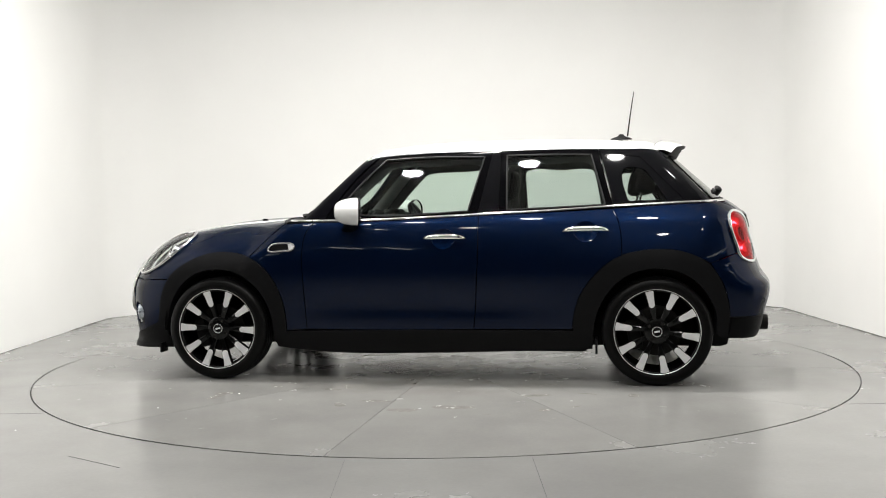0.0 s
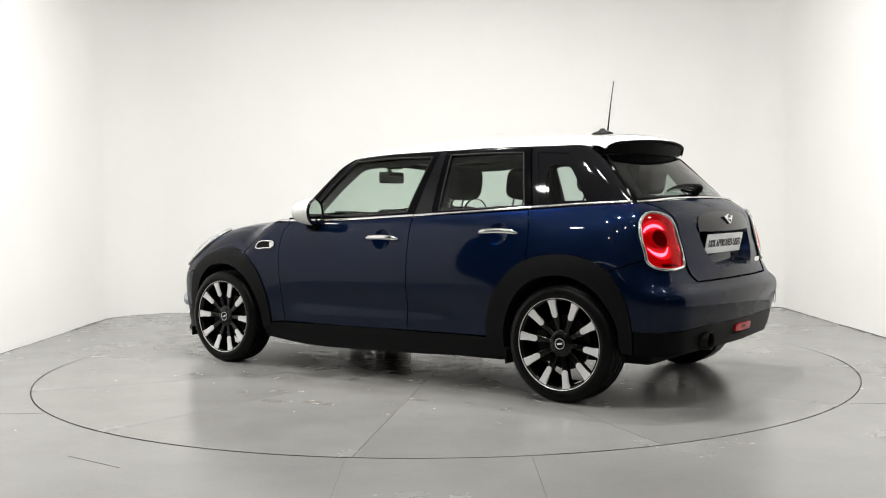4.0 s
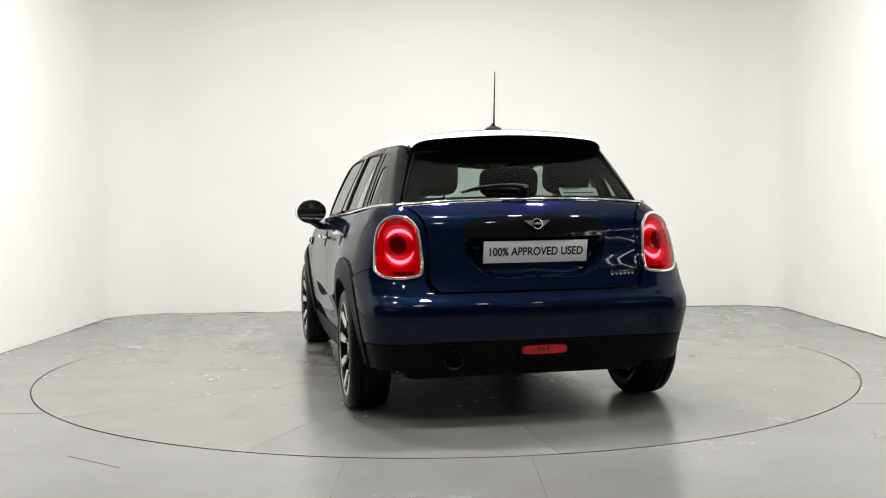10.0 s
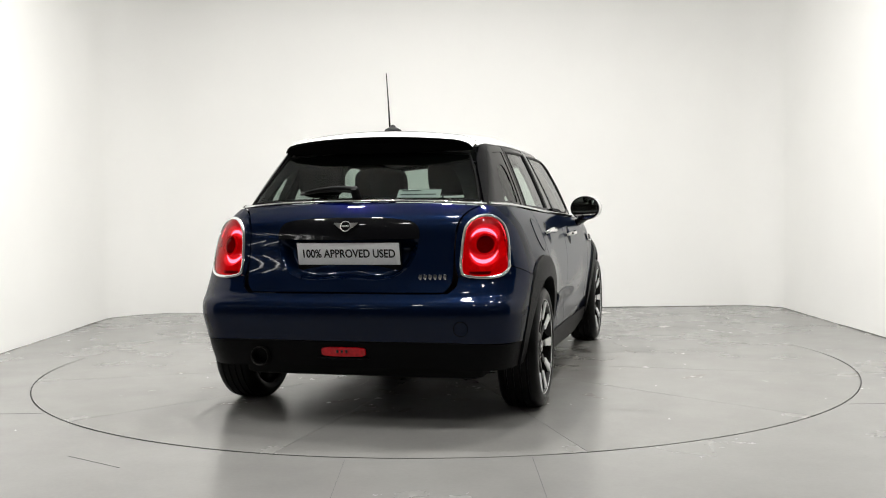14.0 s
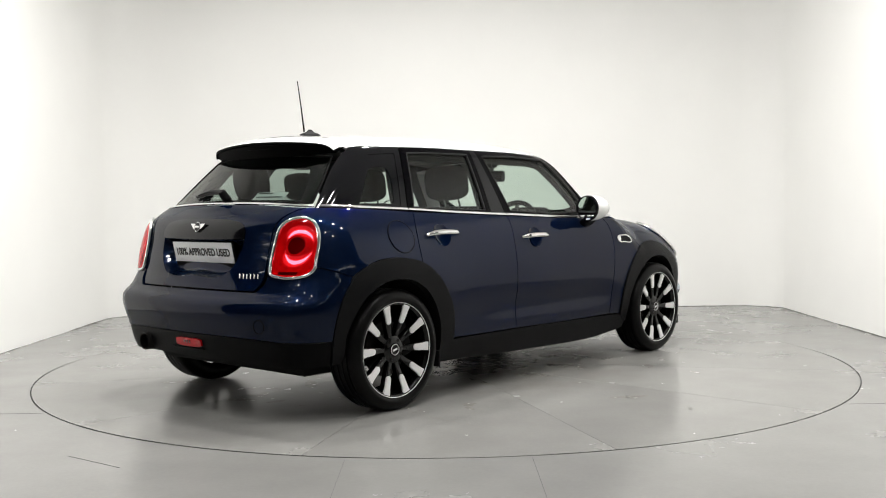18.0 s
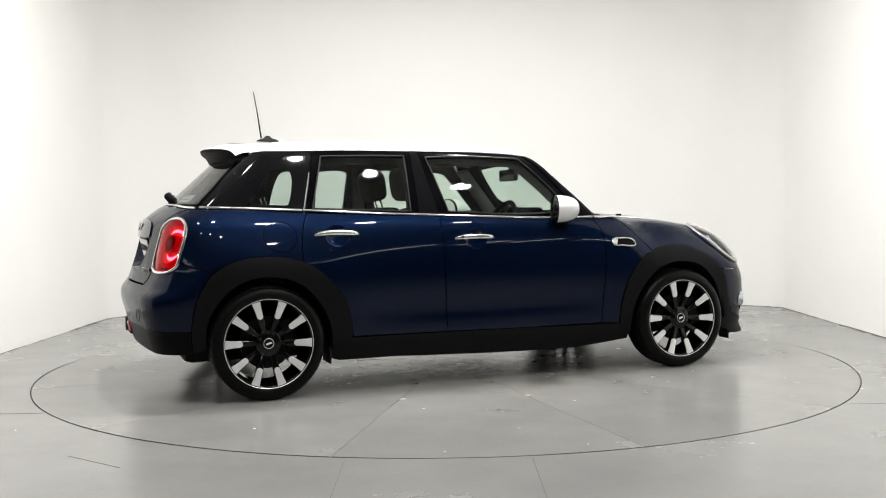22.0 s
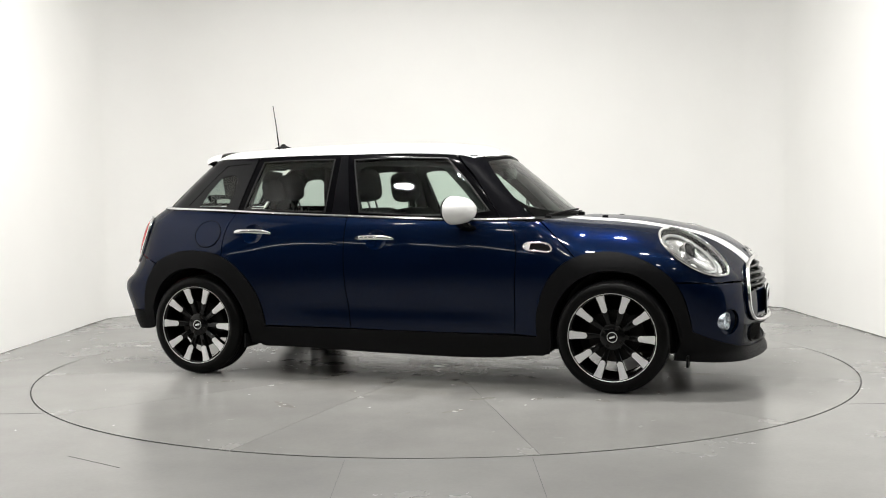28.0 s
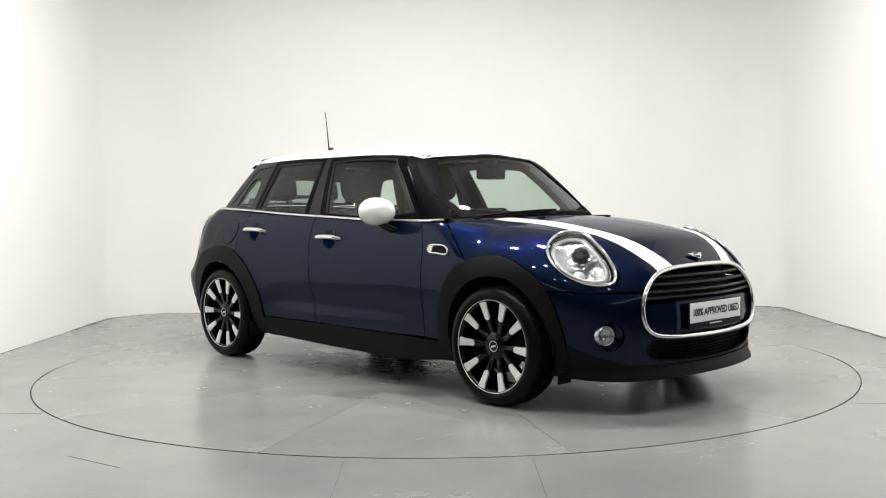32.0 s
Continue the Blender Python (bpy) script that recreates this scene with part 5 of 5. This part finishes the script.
for k in range(6):
    P, N = lay(V_BACK, np.array([[-0.362 - 0.0222 * k, 0.690]]), lower_body)
    part("badge_letter", box(0, 0, 0, 0.005, 0.017, 0.024, 0.002, Matrix.Translation(P[0] + N[0] * 0.002) @ pose(0, 0, 0, 14, 0, -12)), M_CHROME, tailgate, "chrome badge block")
strip("rear_belt_trim", V_BACK, [(0.62, 1.022), (0.35, 1.038), (0.0, 1.043), (-0.35, 1.038), (-0.62, 1.022)], lower_body, 0.008, 0.006, M_CHROME, car, lift=0.001, label="chrome belt line trim")
REAR_PANE = [(0.0, 1.048), (0.585, 1.038, 1), (0.545, 1.15), (0.485, 1.275, 1), (0.0, 1.302), (-0.485, 1.275, 1), (-0.545, 1.15), (-0.585, 1.038, 1)]
rear_window = panel("rear_window", V_BACK, REAR_PANE, cabin, M_TAILGLASS, car, lift=-0.002, thick=0, label="tinted heated rear window glass")
FRIT_IN = [(0.0, 1.066), (0.51, 1.060, 1), (0.455, 1.16), (0.41, 1.215, 1), (0.0, 1.228), (-0.41, 1.215, 1), (-0.455, 1.16), (-0.51, 1.060, 1)]
panel("window_border", V_BACK, REAR_PANE, cabin, M_FRIT, rear_window, lift=-0.006, thick=0, gap=0.002, holes=[FRIT_IN], label="black printed window border")
strip("rear_window_seal", V_BACK, REAR_PANE, cabin, 0.007, 0.003, M_FRIT, car, closed=True, lift=0.0, res=0.03)
P, N = lay(V_BACK, np.array([[0.01, 1.070], [0.06, 1.080], [0.13, 1.087], [0.21, 1.085], [0.28, 1.077]]), cabin)
wiper = part("rear_wiper", sweep(P + N * np.array([0.042, 0.038, 0.031, 0.024, 0.018])[:, None], 0.0095, 0.008, N, taper=[1.5, 1.3, 1.0, 0.9, 0.6]), M_PLASTIC, car, "black rear wiper arm")
part("wiper_hub", lathe([(0.024, -0.02), (0.022, 0.034), (0.016, 0.046), (0, 0.048)], 24, Matrix.Translation(P[0] + N[0] * 0.004) @ Vector((0, 0, 1)).rotation_difference(Vector(N[0])).to_matrix().to_4x4()), M_PLASTIC, wiper)
P, N = lay(V_BACK, np.array([[u, 1.066 + 0.026 * (1 - ((u - 0.15) / 0.19) ** 2)] for u in np.linspace(-0.01, 0.31, 9)]), cabin, 0.008)
part("wiper_blade", sweep(P, 0.006, 0.008, N), M_SEAL, wiper)
# paper notice inside the rear window
notice = panel("window_notice", V_BACK, [(-0.19, 1.066, 1), (-0.19, 1.104, 1), (-0.395, 1.102, 1), (-0.395, 1.064, 1)], cabin, M_PAPER, car, lift=-0.010, thick=0.001, gap=0, label="white printed notice behind the rear window")
for y0, y1, z in ((-0.205, -0.30, 1.095), (-0.205, -0.375, 1.076)):
    panel("print_bar", V_BACK, [(y0, z, 1), (y0, z + 0.005, 1), (y1, z + 0.005, 1), (y1, z, 1)], cabin, M_GREYTRIM, notice, lift=-0.008, thick=0.0005, gap=0)

# windscreen, cowl and wipers
SCREEN = [(0.935, 0.0, 0.965), (0.90, 0.35, 0.955), (0.80, 0.575, 0.945, 1), (0.625, 0.605, 1.11), (0.446, 0.538, 1.303, 1), (0.492, 0.3, 1.328), (0.505, 0.0, 1.338)]
SCREEN = SCREEN + mirror(SCREEN[-2:0:-1], -1)
PANE = [(0.915, 0.0, 0.975), (0.875, 0.34, 0.978), (0.765, 0.548, 1.005, 1), (0.625, 0.585, 1.11), (0.478, 0.520, 1.282, 1), (0.515, 0.29, 1.305), (0.526, 0.0, 1.315)]
panel("windscreen", V_SCREEN, PANE + mirror(PANE[-2:0:-1], -1), cabin, M_SCREENGLASS, car, space=True, thick=0, lift=-0.003, label="clear windscreen glass")
SCREEN_IN = [(0.90, 0.0, 0.985), (0.862, 0.33, 0.988), (0.755, 0.537, 1.018, 1), (0.62, 0.575, 1.11), (0.490, 0.510, 1.270, 1), (0.527, 0.28, 1.288), (0.537, 0.0, 1.298)]
panel("windscreen_border", V_SCREEN, SCREEN, cabin, M_FRIT, car, space=True, thick=0, lift=-0.005, gap=0.001, holes=[SCREEN_IN + mirror(SCREEN_IN[-2:0:-1], -1)], label="black printed windscreen border")
strip("windscreen_seal", V_SCREEN, SCREEN, cabin, 0.006, 0.0025, M_FRIT, car, closed=True, space=True, lift=0.0, res=0.03)
COWL = [(1.03, 0.0), (1.0, 0.4), (0.89, 0.69, 1), (0.76, 0.63, 1), (0.86, 0.4), (0.90, 0.0)]
panel("cowl", V_TOP, COWL + [(p[0], -p[1], *p[2:]) for p in COWL[-2:0:-1]], lower_body, M_PLASTIC, car, lift=-0.006, thick=0.03, gap=0, label="black plastic cowl under the windscreen")
for y0, y1 in ((-0.50, 0.12), (0.05, 0.58)):
    U = V_SCREEN.to(np.array([[0.93 - 0.25 * y * y, y, 0.965 + 0.03 * (k / 8)] for k, y in enumerate(np.linspace(y0, y1, 9))]))
    P, N = lay(V_SCREEN, U, cabin, 0.009)
    wp = part("wiper", sweep(P, 0.006, 0.007, N), M_PLASTIC, car, "black windscreen wiper")
    part("wiper_pivot", box(*(P[0] + np.array([0.015, 0, -0.012])), 0.04, 0.03, 0.022, 0.008), M_PLASTIC, wp)

# roof, spoiler, aerial
RF = [(-1.31, 0.53, 1.333, 1), (-1.1, 0.57, 1.345), (-0.6, 0.58, 1.345), (0.0, 0.575, 1.345), (0.29, 0.565, 1.335), (0.426, 0.535, 1.321, 1), (0.480, 0.3, 1.338)]
roof = panel("roof", V_CROWN, [(-1.40, 0.0, 1.40), (-1.39, 0.3, 1.38)] + RF + [(0.494, 0.0, 1.347)] + mirror(RF[::-1], -1) + [(-1.39, -0.3, 1.38)], cabin, M_WHITE, car, space=True, lift=0.004, res=0.03, label="white painted roof")
top_rows, low_rows = [], []
for k in range(41):
    w = -1 + k / 20
    q = w * w
    P, N = lay(V_CROWN, V_CROWN.to([(-1.20, 0.545 * w, 1.412 - 0.075 * q)]), cabin, 0.005)
    x0 = -1.375 + 0.075 * q
    y0, z0 = P[0][1] * (0.985 - 0.045 * q * q), P[0][2] + float(ROOF(x0)) - float(ROOF(-1.20))
    run = 0.122 - 0.040 * q
    xt, zt, yt = x0 - run, z0 - 0.028 + 0.010 * q, y0 * (1 - 0.012 * q)
    top_rows.append([(x0 + 0.02, y0, z0 + 0.005 - 0.004 * q), (x0 - 0.5 * run, (y0 + yt) / 2, (z0 + zt) / 2 + 0.006), (xt + 0.008, yt, zt + 0.002), (xt, yt, zt - 0.003)])
    zb = 1.284 + 0.010 * q
    while True:
        B, _ = lay(V_BACK, np.array([[yt * 0.985, zb]]), cabin, 0.001)
        bx, by, bz = B[0]
        if bx > xt + 0.012 or zb > zt - 0.012:
            break
        zb += 0.004
    low_rows.append([(xt + 0.001, yt, zt - 0.003), (xt + 0.004, yt, zt - 0.013), (xt * 0.62 + bx * 0.38, yt, zt * 0.80 + bz * 0.20 - 0.002), (bx, by, bz), (bx + 0.03, by, bz + 0.02)])
spoiler = part("roof_spoiler", from_grid(top_rows), M_WHITE, car, "white roof spoiler with black underside")
part("spoiler_seam", sweep([Vector(q[0]) + Vector((0.001, 0, 0.0006)) for q in top_rows], 0.0022, 0.0012), M_SEAL, spoiler)
part("spoiler_underside", from_grid(low_rows), M_FRIT, spoiler, "black spoiler underside")
for t in (0, 40):
    bm = bmesh.new()
    bm.faces.new([bm.verts.new(p) for p in top_rows[t] + low_rows[t][1:]])
    part("spoiler_end", bm, M_FRIT, spoiler)
part("brake_light", box(-1.462, 0, 1.333, 0.010, 0.20, 0.007, 0.002), M_FRIT, spoiler, "dark high brake light")
aer = part("aerial", lathe([(0.055, 0.0), (0.052, 0.008), (0.040, 0.016), (0.022, 0.024), (0.012, 0.036), (0.010, 0.042), (0.0, 0.043)], 32, Matrix.Translation((-1.104, 0, 1.421)) @ Matrix.Diagonal((1.25, 0.8, 0.8, 1))), M_PLASTIC, car, "black roof aerial, raked back")
part("aerial_rod", sweep([(-1.142, 0.006, 1.440), (-1.162, 0.007, 1.59), (-1.183, 0.008, 1.720)], 0.0042, 0.0042, n=8, taper=[1.25, 0.8, 0.6]), M_PLASTIC, aer)

# dark inner body
part("floor_pan", box(0.0, 0, 0.30, 3.4, 1.22, 0.22, 0.05), M_DARK, car)
part("under_tray", box(0.0, 0, 0.235, 1.80, 1.46, 0.13, 0.03), M_DARK, car)
part("under_tray", box(1.50, 0, 0.235, 0.70, 1.14, 0.10, 0.03), M_DARK, car)
part("under_tray", box(-1.64, 0, 0.315, 0.34, 1.04, 0.06, 0.02), M_DARK, car)
part("cabin_tub", box(-0.02, 0, 0.54, 1.72, 1.50, 0.68, 0.06), M_DARK, car)
part("engine_bay", box(1.33, 0, 0.52, 0.80, 0.98, 0.36, 0.08), M_DARK, car)
part("boot_tub", box(-1.30, 0, 0.60, 0.72, 0.96, 0.55, 0.08), M_DARK, car)

# cabin
def cushion(name, c, size, bevel, parent, material=None, tilt=0, label=""):
    m = Matrix.Translation(c) @ pose(0, 0, 0, 0, tilt, 0)
    return part(name, box(0, 0, 0, *size, bevel, m, 4), material or M_CLOTH, parent, label)


def pillow(name, c, size, parent, tilt=0, e=0.55, label=""):
    """A soft rounded block."""
    m = Matrix.Translation(c) @ pose(0, 0, 0, 0, tilt, 0)
    f = lambda v, p: math.copysign(abs(v) ** p, v)
    rows = []
    for i in range(15):
        a = math.pi * (i / 14 - 0.5)
        rows.append([m @ Vector((size[0] / 2 * f(math.cos(a), e) * f(math.cos(b), e), size[1] / 2 * f(math.cos(a), e) * f(math.sin(b), e), size[2] / 2 * f(math.sin(a), e))) for b in [2 * math.pi * j / 28 for j in range(28)]])
    bm = from_grid(rows, True)
    bmesh.ops.remove_doubles(bm, verts=bm.verts[:], dist=1e-4)
    bmesh.ops.recalc_face_normals(bm, faces=bm.faces[:])
    return part(name, smooth(bm, 80), M_CLOTH, parent, label)


def front_seat(y):
    b = cushion("front_seat", (-0.22, y, 0.745), (0.13, 0.48, 0.54), 0.06, car, tilt=-14, label="charcoal cloth front seat with headrest")
    cushion("seat_cushion", (0.06, y, 0.62), (0.52, 0.50, 0.16), 0.05, b)
    pillow("headrest", (-0.345, y, 1.152), (0.15, 0.28, 0.205), b, -8)
    for t in (-0.06, 0.06):
        part("headrest_post", sweep([(-0.28, y + t, 0.98), (-0.325, y + t, 1.12)], 0.006, 0.006), M_CHROME, b)
    return b


front_seat(0.345)
front_seat(-0.345)
bench = cushion("rear_seat", (-1.09, 0, 0.765), (0.14, 1.14, 0.44), 0.06, car, tilt=-16, label="charcoal cloth rear bench with headrests")
cushion("seat_cushion", (-0.80, 0, 0.62), (0.50, 1.14, 0.16), 0.05, bench)
for y in (0.36, -0.36):
    pillow("headrest", (-1.245, y, 1.165), (0.12, 0.25, 0.19), bench, -10)
    for t in (-0.06, 0.06):
        part("headrest_post", sweep([(-1.185, y + t, 0.97), (-1.235, y + t, 1.13)], 0.006, 0.006), M_CHROME, bench)
pillow("headrest", (-1.19, 0.0, 1.135), (0.09, 0.20, 0.15), bench, -10)
cushion("parcel_shelf", (-1.36, 0, 0.965), (0.36, 1.02, 0.02), 0.008, car, M_TRIM)
dash = cushion("dashboard", (0.66, 0, 0.86), (0.36, 1.24, 0.16), 0.06, car, M_TRIM, label="dark grey dashboard")
cushion("instrument_hood", (0.46, -0.36, 0.965), (0.12, 0.24, 0.07), 0.03, dash, M_TRIM)
cushion("centre_screen", (0.50, 0.0, 0.90), (0.06, 0.26, 0.20), 0.03, dash, M_TRIM)
ringpts = [(0.185 * math.cos(2 * math.pi * k / 40), 0.185 * math.sin(2 * math.pi * k / 40), 0) for k in range(40)]
sm = Matrix.Translation((0.25, -0.36, 0.868)) @ pose(0, 0, 0, 0, -62, 0)
sw = part("steering_wheel", sweep([sm @ Vector(p) for p in ringpts], 0.016, 0.016, closed=True), M_TRIM, car, "black three-spoke steering wheel")
part("wheel_boss", lathe([(0.07, -0.03), (0.07, 0.01), (0.05, 0.025), (0, 0.03)], 32, sm), M_TRIM, sw)
for a in (0, 180, 270):
    part("wheel_spoke", sweep([sm @ Vector((0.05 * math.cos(radians(a + 90)), 0.05 * math.sin(radians(a + 90)), 0)), sm @ Vector((0.18 * math.cos(radians(a + 90)), 0.18 * math.sin(radians(a + 90)), 0))], 0.016, 0.008), M_GREYTRIM, sw)
im = part("inner_mirror", box(0.50, 0, 1.213, 0.040, 0.235, 0.078, 0.019, None, 3), M_GLOSSBLACK, car, "black inner mirror")
part("mirror_stem", sweep([(0.50, 0, 1.225), (0.525, 0, 1.285)], 0.014, 0.014), M_PLASTIC, im)
part("sensor_cover", box(0.475, 0, 1.290, 0.07, 0.12, 0.04, 0.016, None), M_PLASTIC, car)
HL = [(-1.33, 0.50, 1.32, 1), (-1.1, 0.54, 1.335), (-0.6, 0.55, 1.335), (0.0, 0.545, 1.335), (0.30, 0.535, 1.325), (0.42, 0.50, 1.315, 1), (0.45, 0.3, 1.34)]
panel("headliner", V_CROWN, [(-1.36, 0.0, 1.39), (-1.35, 0.3, 1.37)] + HL + [(0.46, 0.0, 1.36)] + mirror(HL[::-1], -1) + [(-1.35, -0.3, 1.37)], cabin, M_LINER, car, space=True, lift=-0.025, thick=0, res=0.06)
for s in (1, -1):
    v = View("side", s)
    for line, w, m in (([[-0.34, 0.97], [-0.36, 1.15], [-0.385, 1.33]], 0.045, M_LINER), ([[-1.09, 0.99], [-1.065, 1.15], [-1.01, 1.32]], 0.035, M_TRIM),
                       ([[-1.47, 1.02], [-1.38, 1.15], [-1.26, 1.30]], 0.045, M_TRIM), ([[0.68, 0.975], [0.535, 1.145], [0.395, 1.295]], 0.050, M_PALETRIM)):
        P, N = lay(v, np.array(line), cabin, -0.045)
        part("pillar_trim", sweep(P, w, 0.016, N, n=8), m, car)
    cushion("door_card", (0.20, s * 0.665, 0.90), (0.95, 0.06, 0.14), 0.02, car, M_TRIM)
    cushion("door_card", (-0.68, s * 0.665, 0.92), (0.70, 0.06, 0.14), 0.02, car, M_TRIM)

# wheels
def wheel_meshes():
    w = 0.102
    d = {}

    def keep(key, bm, material):
        me = bpy.data.meshes.new(key)
        bm.to_mesh(me)
        bm.free()
        me.materials.append(material)
        d[key] = me
    prof = [(0.226, -w + 0.012), (0.250, -w), (0.283, -w + 0.005), (0.299, -w + 0.020)]
    for g in (-0.052, -0.018, 0.018, 0.052):
        prof += [(0.3035, g - 0.014), (0.304, g - 0.005), (0.298, g - 0.003), (0.298, g + 0.003), (0.304, g + 0.005), (0.3035, g + 0.014)]
    prof += [(0.299, w - 0.020), (0.283, w - 0.005), (0.268, w - 0.001), (0.262, w + 0.001), (0.250, w), (0.242, w - 0.006), (0.232, w - 0.010), (0.222, 0)]
    keep("tyre", lathe(prof, 80, close=True), M_RUBBER)
    keep("rim", lathe([(0.228, 0.090), (0.234, 0.094), (0.236, 0.088), (0.230, 0.070), (0.224, 0.0), (0.232, -0.090), (0.220, -0.092), (0.208, -0.080), (0.214, 0.02), (0.218, 0.074), (0.224, 0.086)], 80, close=True), M_RIMBLACK)
    keep("rim_edge", lathe([(0.2318, 0.0920), (0.2370, 0.0958), (0.2385, 0.091), (0.231, 0.088), (0.2290, 0.0905)], 80, close=True), M_MACHINED)
    # one spoke with its bright tip
    bm = bmesh.new()
    sec = [(0.045, 0.014, 0.064), (0.085, 0.0135, 0.068), (0.14, 0.0175, 0.074), (0.19, 0.0225, 0.081), (0.226, 0.0265, 0.085)]
    rows = []
    for r, hw, z in sec:
        rows.append([(r, -hw, z - 0.030), (r, -hw, z - 0.004), (r, -hw * 0.7, z), (r, hw * 0.7, z), (r, hw, z - 0.004), (r, hw, z - 0.030)])
    keep("spoke", from_grid(rows, True), M_RIMBLACK)
    bm = bmesh.new()
    edge = []
    for k in range(9):
        a = radians(90 + 180 * k / 8)
        edge.append((0.150 + 0.0150 * math.cos(a), 0.0150 * math.sin(a)))
    edge += [(0.20, -0.0178), (0.231, -0.0228), (0.234, 0.0), (0.231, 0.0228), (0.20, 0.0178)]
    zz = lambda r: 0.074 + (r - 0.14) * 0.130 + 0.0025
    topv = [bm.verts.new((x, y, zz(x) + 0.003)) for x, y in edge]
    lowv = [bm.verts.new((x * 1.0, y * 1.10, zz(x) - 0.006)) for x, y in edge]
    bm.faces.new(topv)
    for i in range(len(edge)):
        j = (i + 1) % len(edge)
        bm.faces.new((topv[i], topv[j], lowv[j], lowv[i]))
    bmesh.ops.recalc_face_normals(bm, faces=bm.faces[:])
    keep("spoke_face", bm, M_MACHINED)
    keep("hub", lathe([(0.070, 0.020), (0.068, 0.066), (0.058, 0.073), (0.034, 0.074), (0.033, 0.072), (0, 0.072)], 48), M_RIMBLACK)
    keep("hub_cap", lathe([(0.0305, 0.072), (0.0305, 0.0765), (0.028, 0.078), (0.026, 0.0765), (0.0, 0.077)], 40), M_GLOSSBLACK)
    keep("hub_ring", lathe([(0.0285, 0.0772), (0.0275, 0.0792), (0.0262, 0.0792), (0.0250, 0.0772)], 40, close=True), M_MACHINED)
    keep("hub_badge", box(0, 0, 0.0782, 0.030, 0.010, 0.0016, 0.0006), M_MACHINED)
    keep("wheel_bolt", lathe([(0.011, 0.060), (0.0105, 0.068), (0.007, 0.070), (0.0, 0.069)], 6), M_STEEL)
    keep("brake_disc", lathe([(0.14, -0.005), (0.14, 0.012), (0.075, 0.012), (0.07, 0.03), (0.0, 0.03)], 48), M_STEEL)
    keep("brake_caliper", box(0.125, 0.0, 0.005, 0.075, 0.17, 0.055, 0.02), M_DARK)
    return d


PARTS = wheel_meshes()


def build_wheel(x, s):
    w = new("wheel", PARTS["rim"])
    w["label"] = "black ten-spoke alloy wheel with bright machined spoke tips"
    w.parent = car
    w.matrix_local = Matrix.Translation((x, 0.745 * s, 0.303)) @ Matrix.Rotation(radians(-90 * s), 4, "X") @ Matrix.Rotation(radians(16 if x > 0 else (10.5 if s > 0 else 16.5)), 4, "Z")

    def sub(key, m=None):
        o = new(key, PARTS[key])
        o.parent = w
        if m is not None:
            o.matrix_local = m
    for key in ("tyre", "rim_edge", "hub", "hub_cap", "hub_ring", "hub_badge", "brake_disc", "brake_caliper"):
        sub(key)
    for k in range(10):
        m = Matrix.Rotation(radians(18 + 36 * k), 4, "Z")
        sub("spoke", m)
        sub("spoke_face", m)
    for k in range(4):
        sub("wheel_bolt", Matrix.Rotation(radians(45 + 90 * k), 4, "Z") @ Matrix.Translation((0.050, 0, 0.006)))


for x in (FRONT_X, REAR_X):
    for s in (1, -1):
        build_wheel(x, s)


def motions():
    rows_table, rows_car = [], []
    for k in range(33):
        th = 170.392 - 6.7703 * k + 0.0012 * k * (k - 32)
        a = radians(th)
        ox, oy = -0.0425, -0.0275
        rows_table.append((float(k), pose(0, 0, 0, 0, 0, th)))
        rows_car.append((float(k), pose(math.cos(a) * ox - math.sin(a) * oy, math.sin(a) * ox + math.cos(a) * oy, 0, 0, 0, th)))
    walk(turntable, rows_table)
    walk(car, rows_car)


motions()
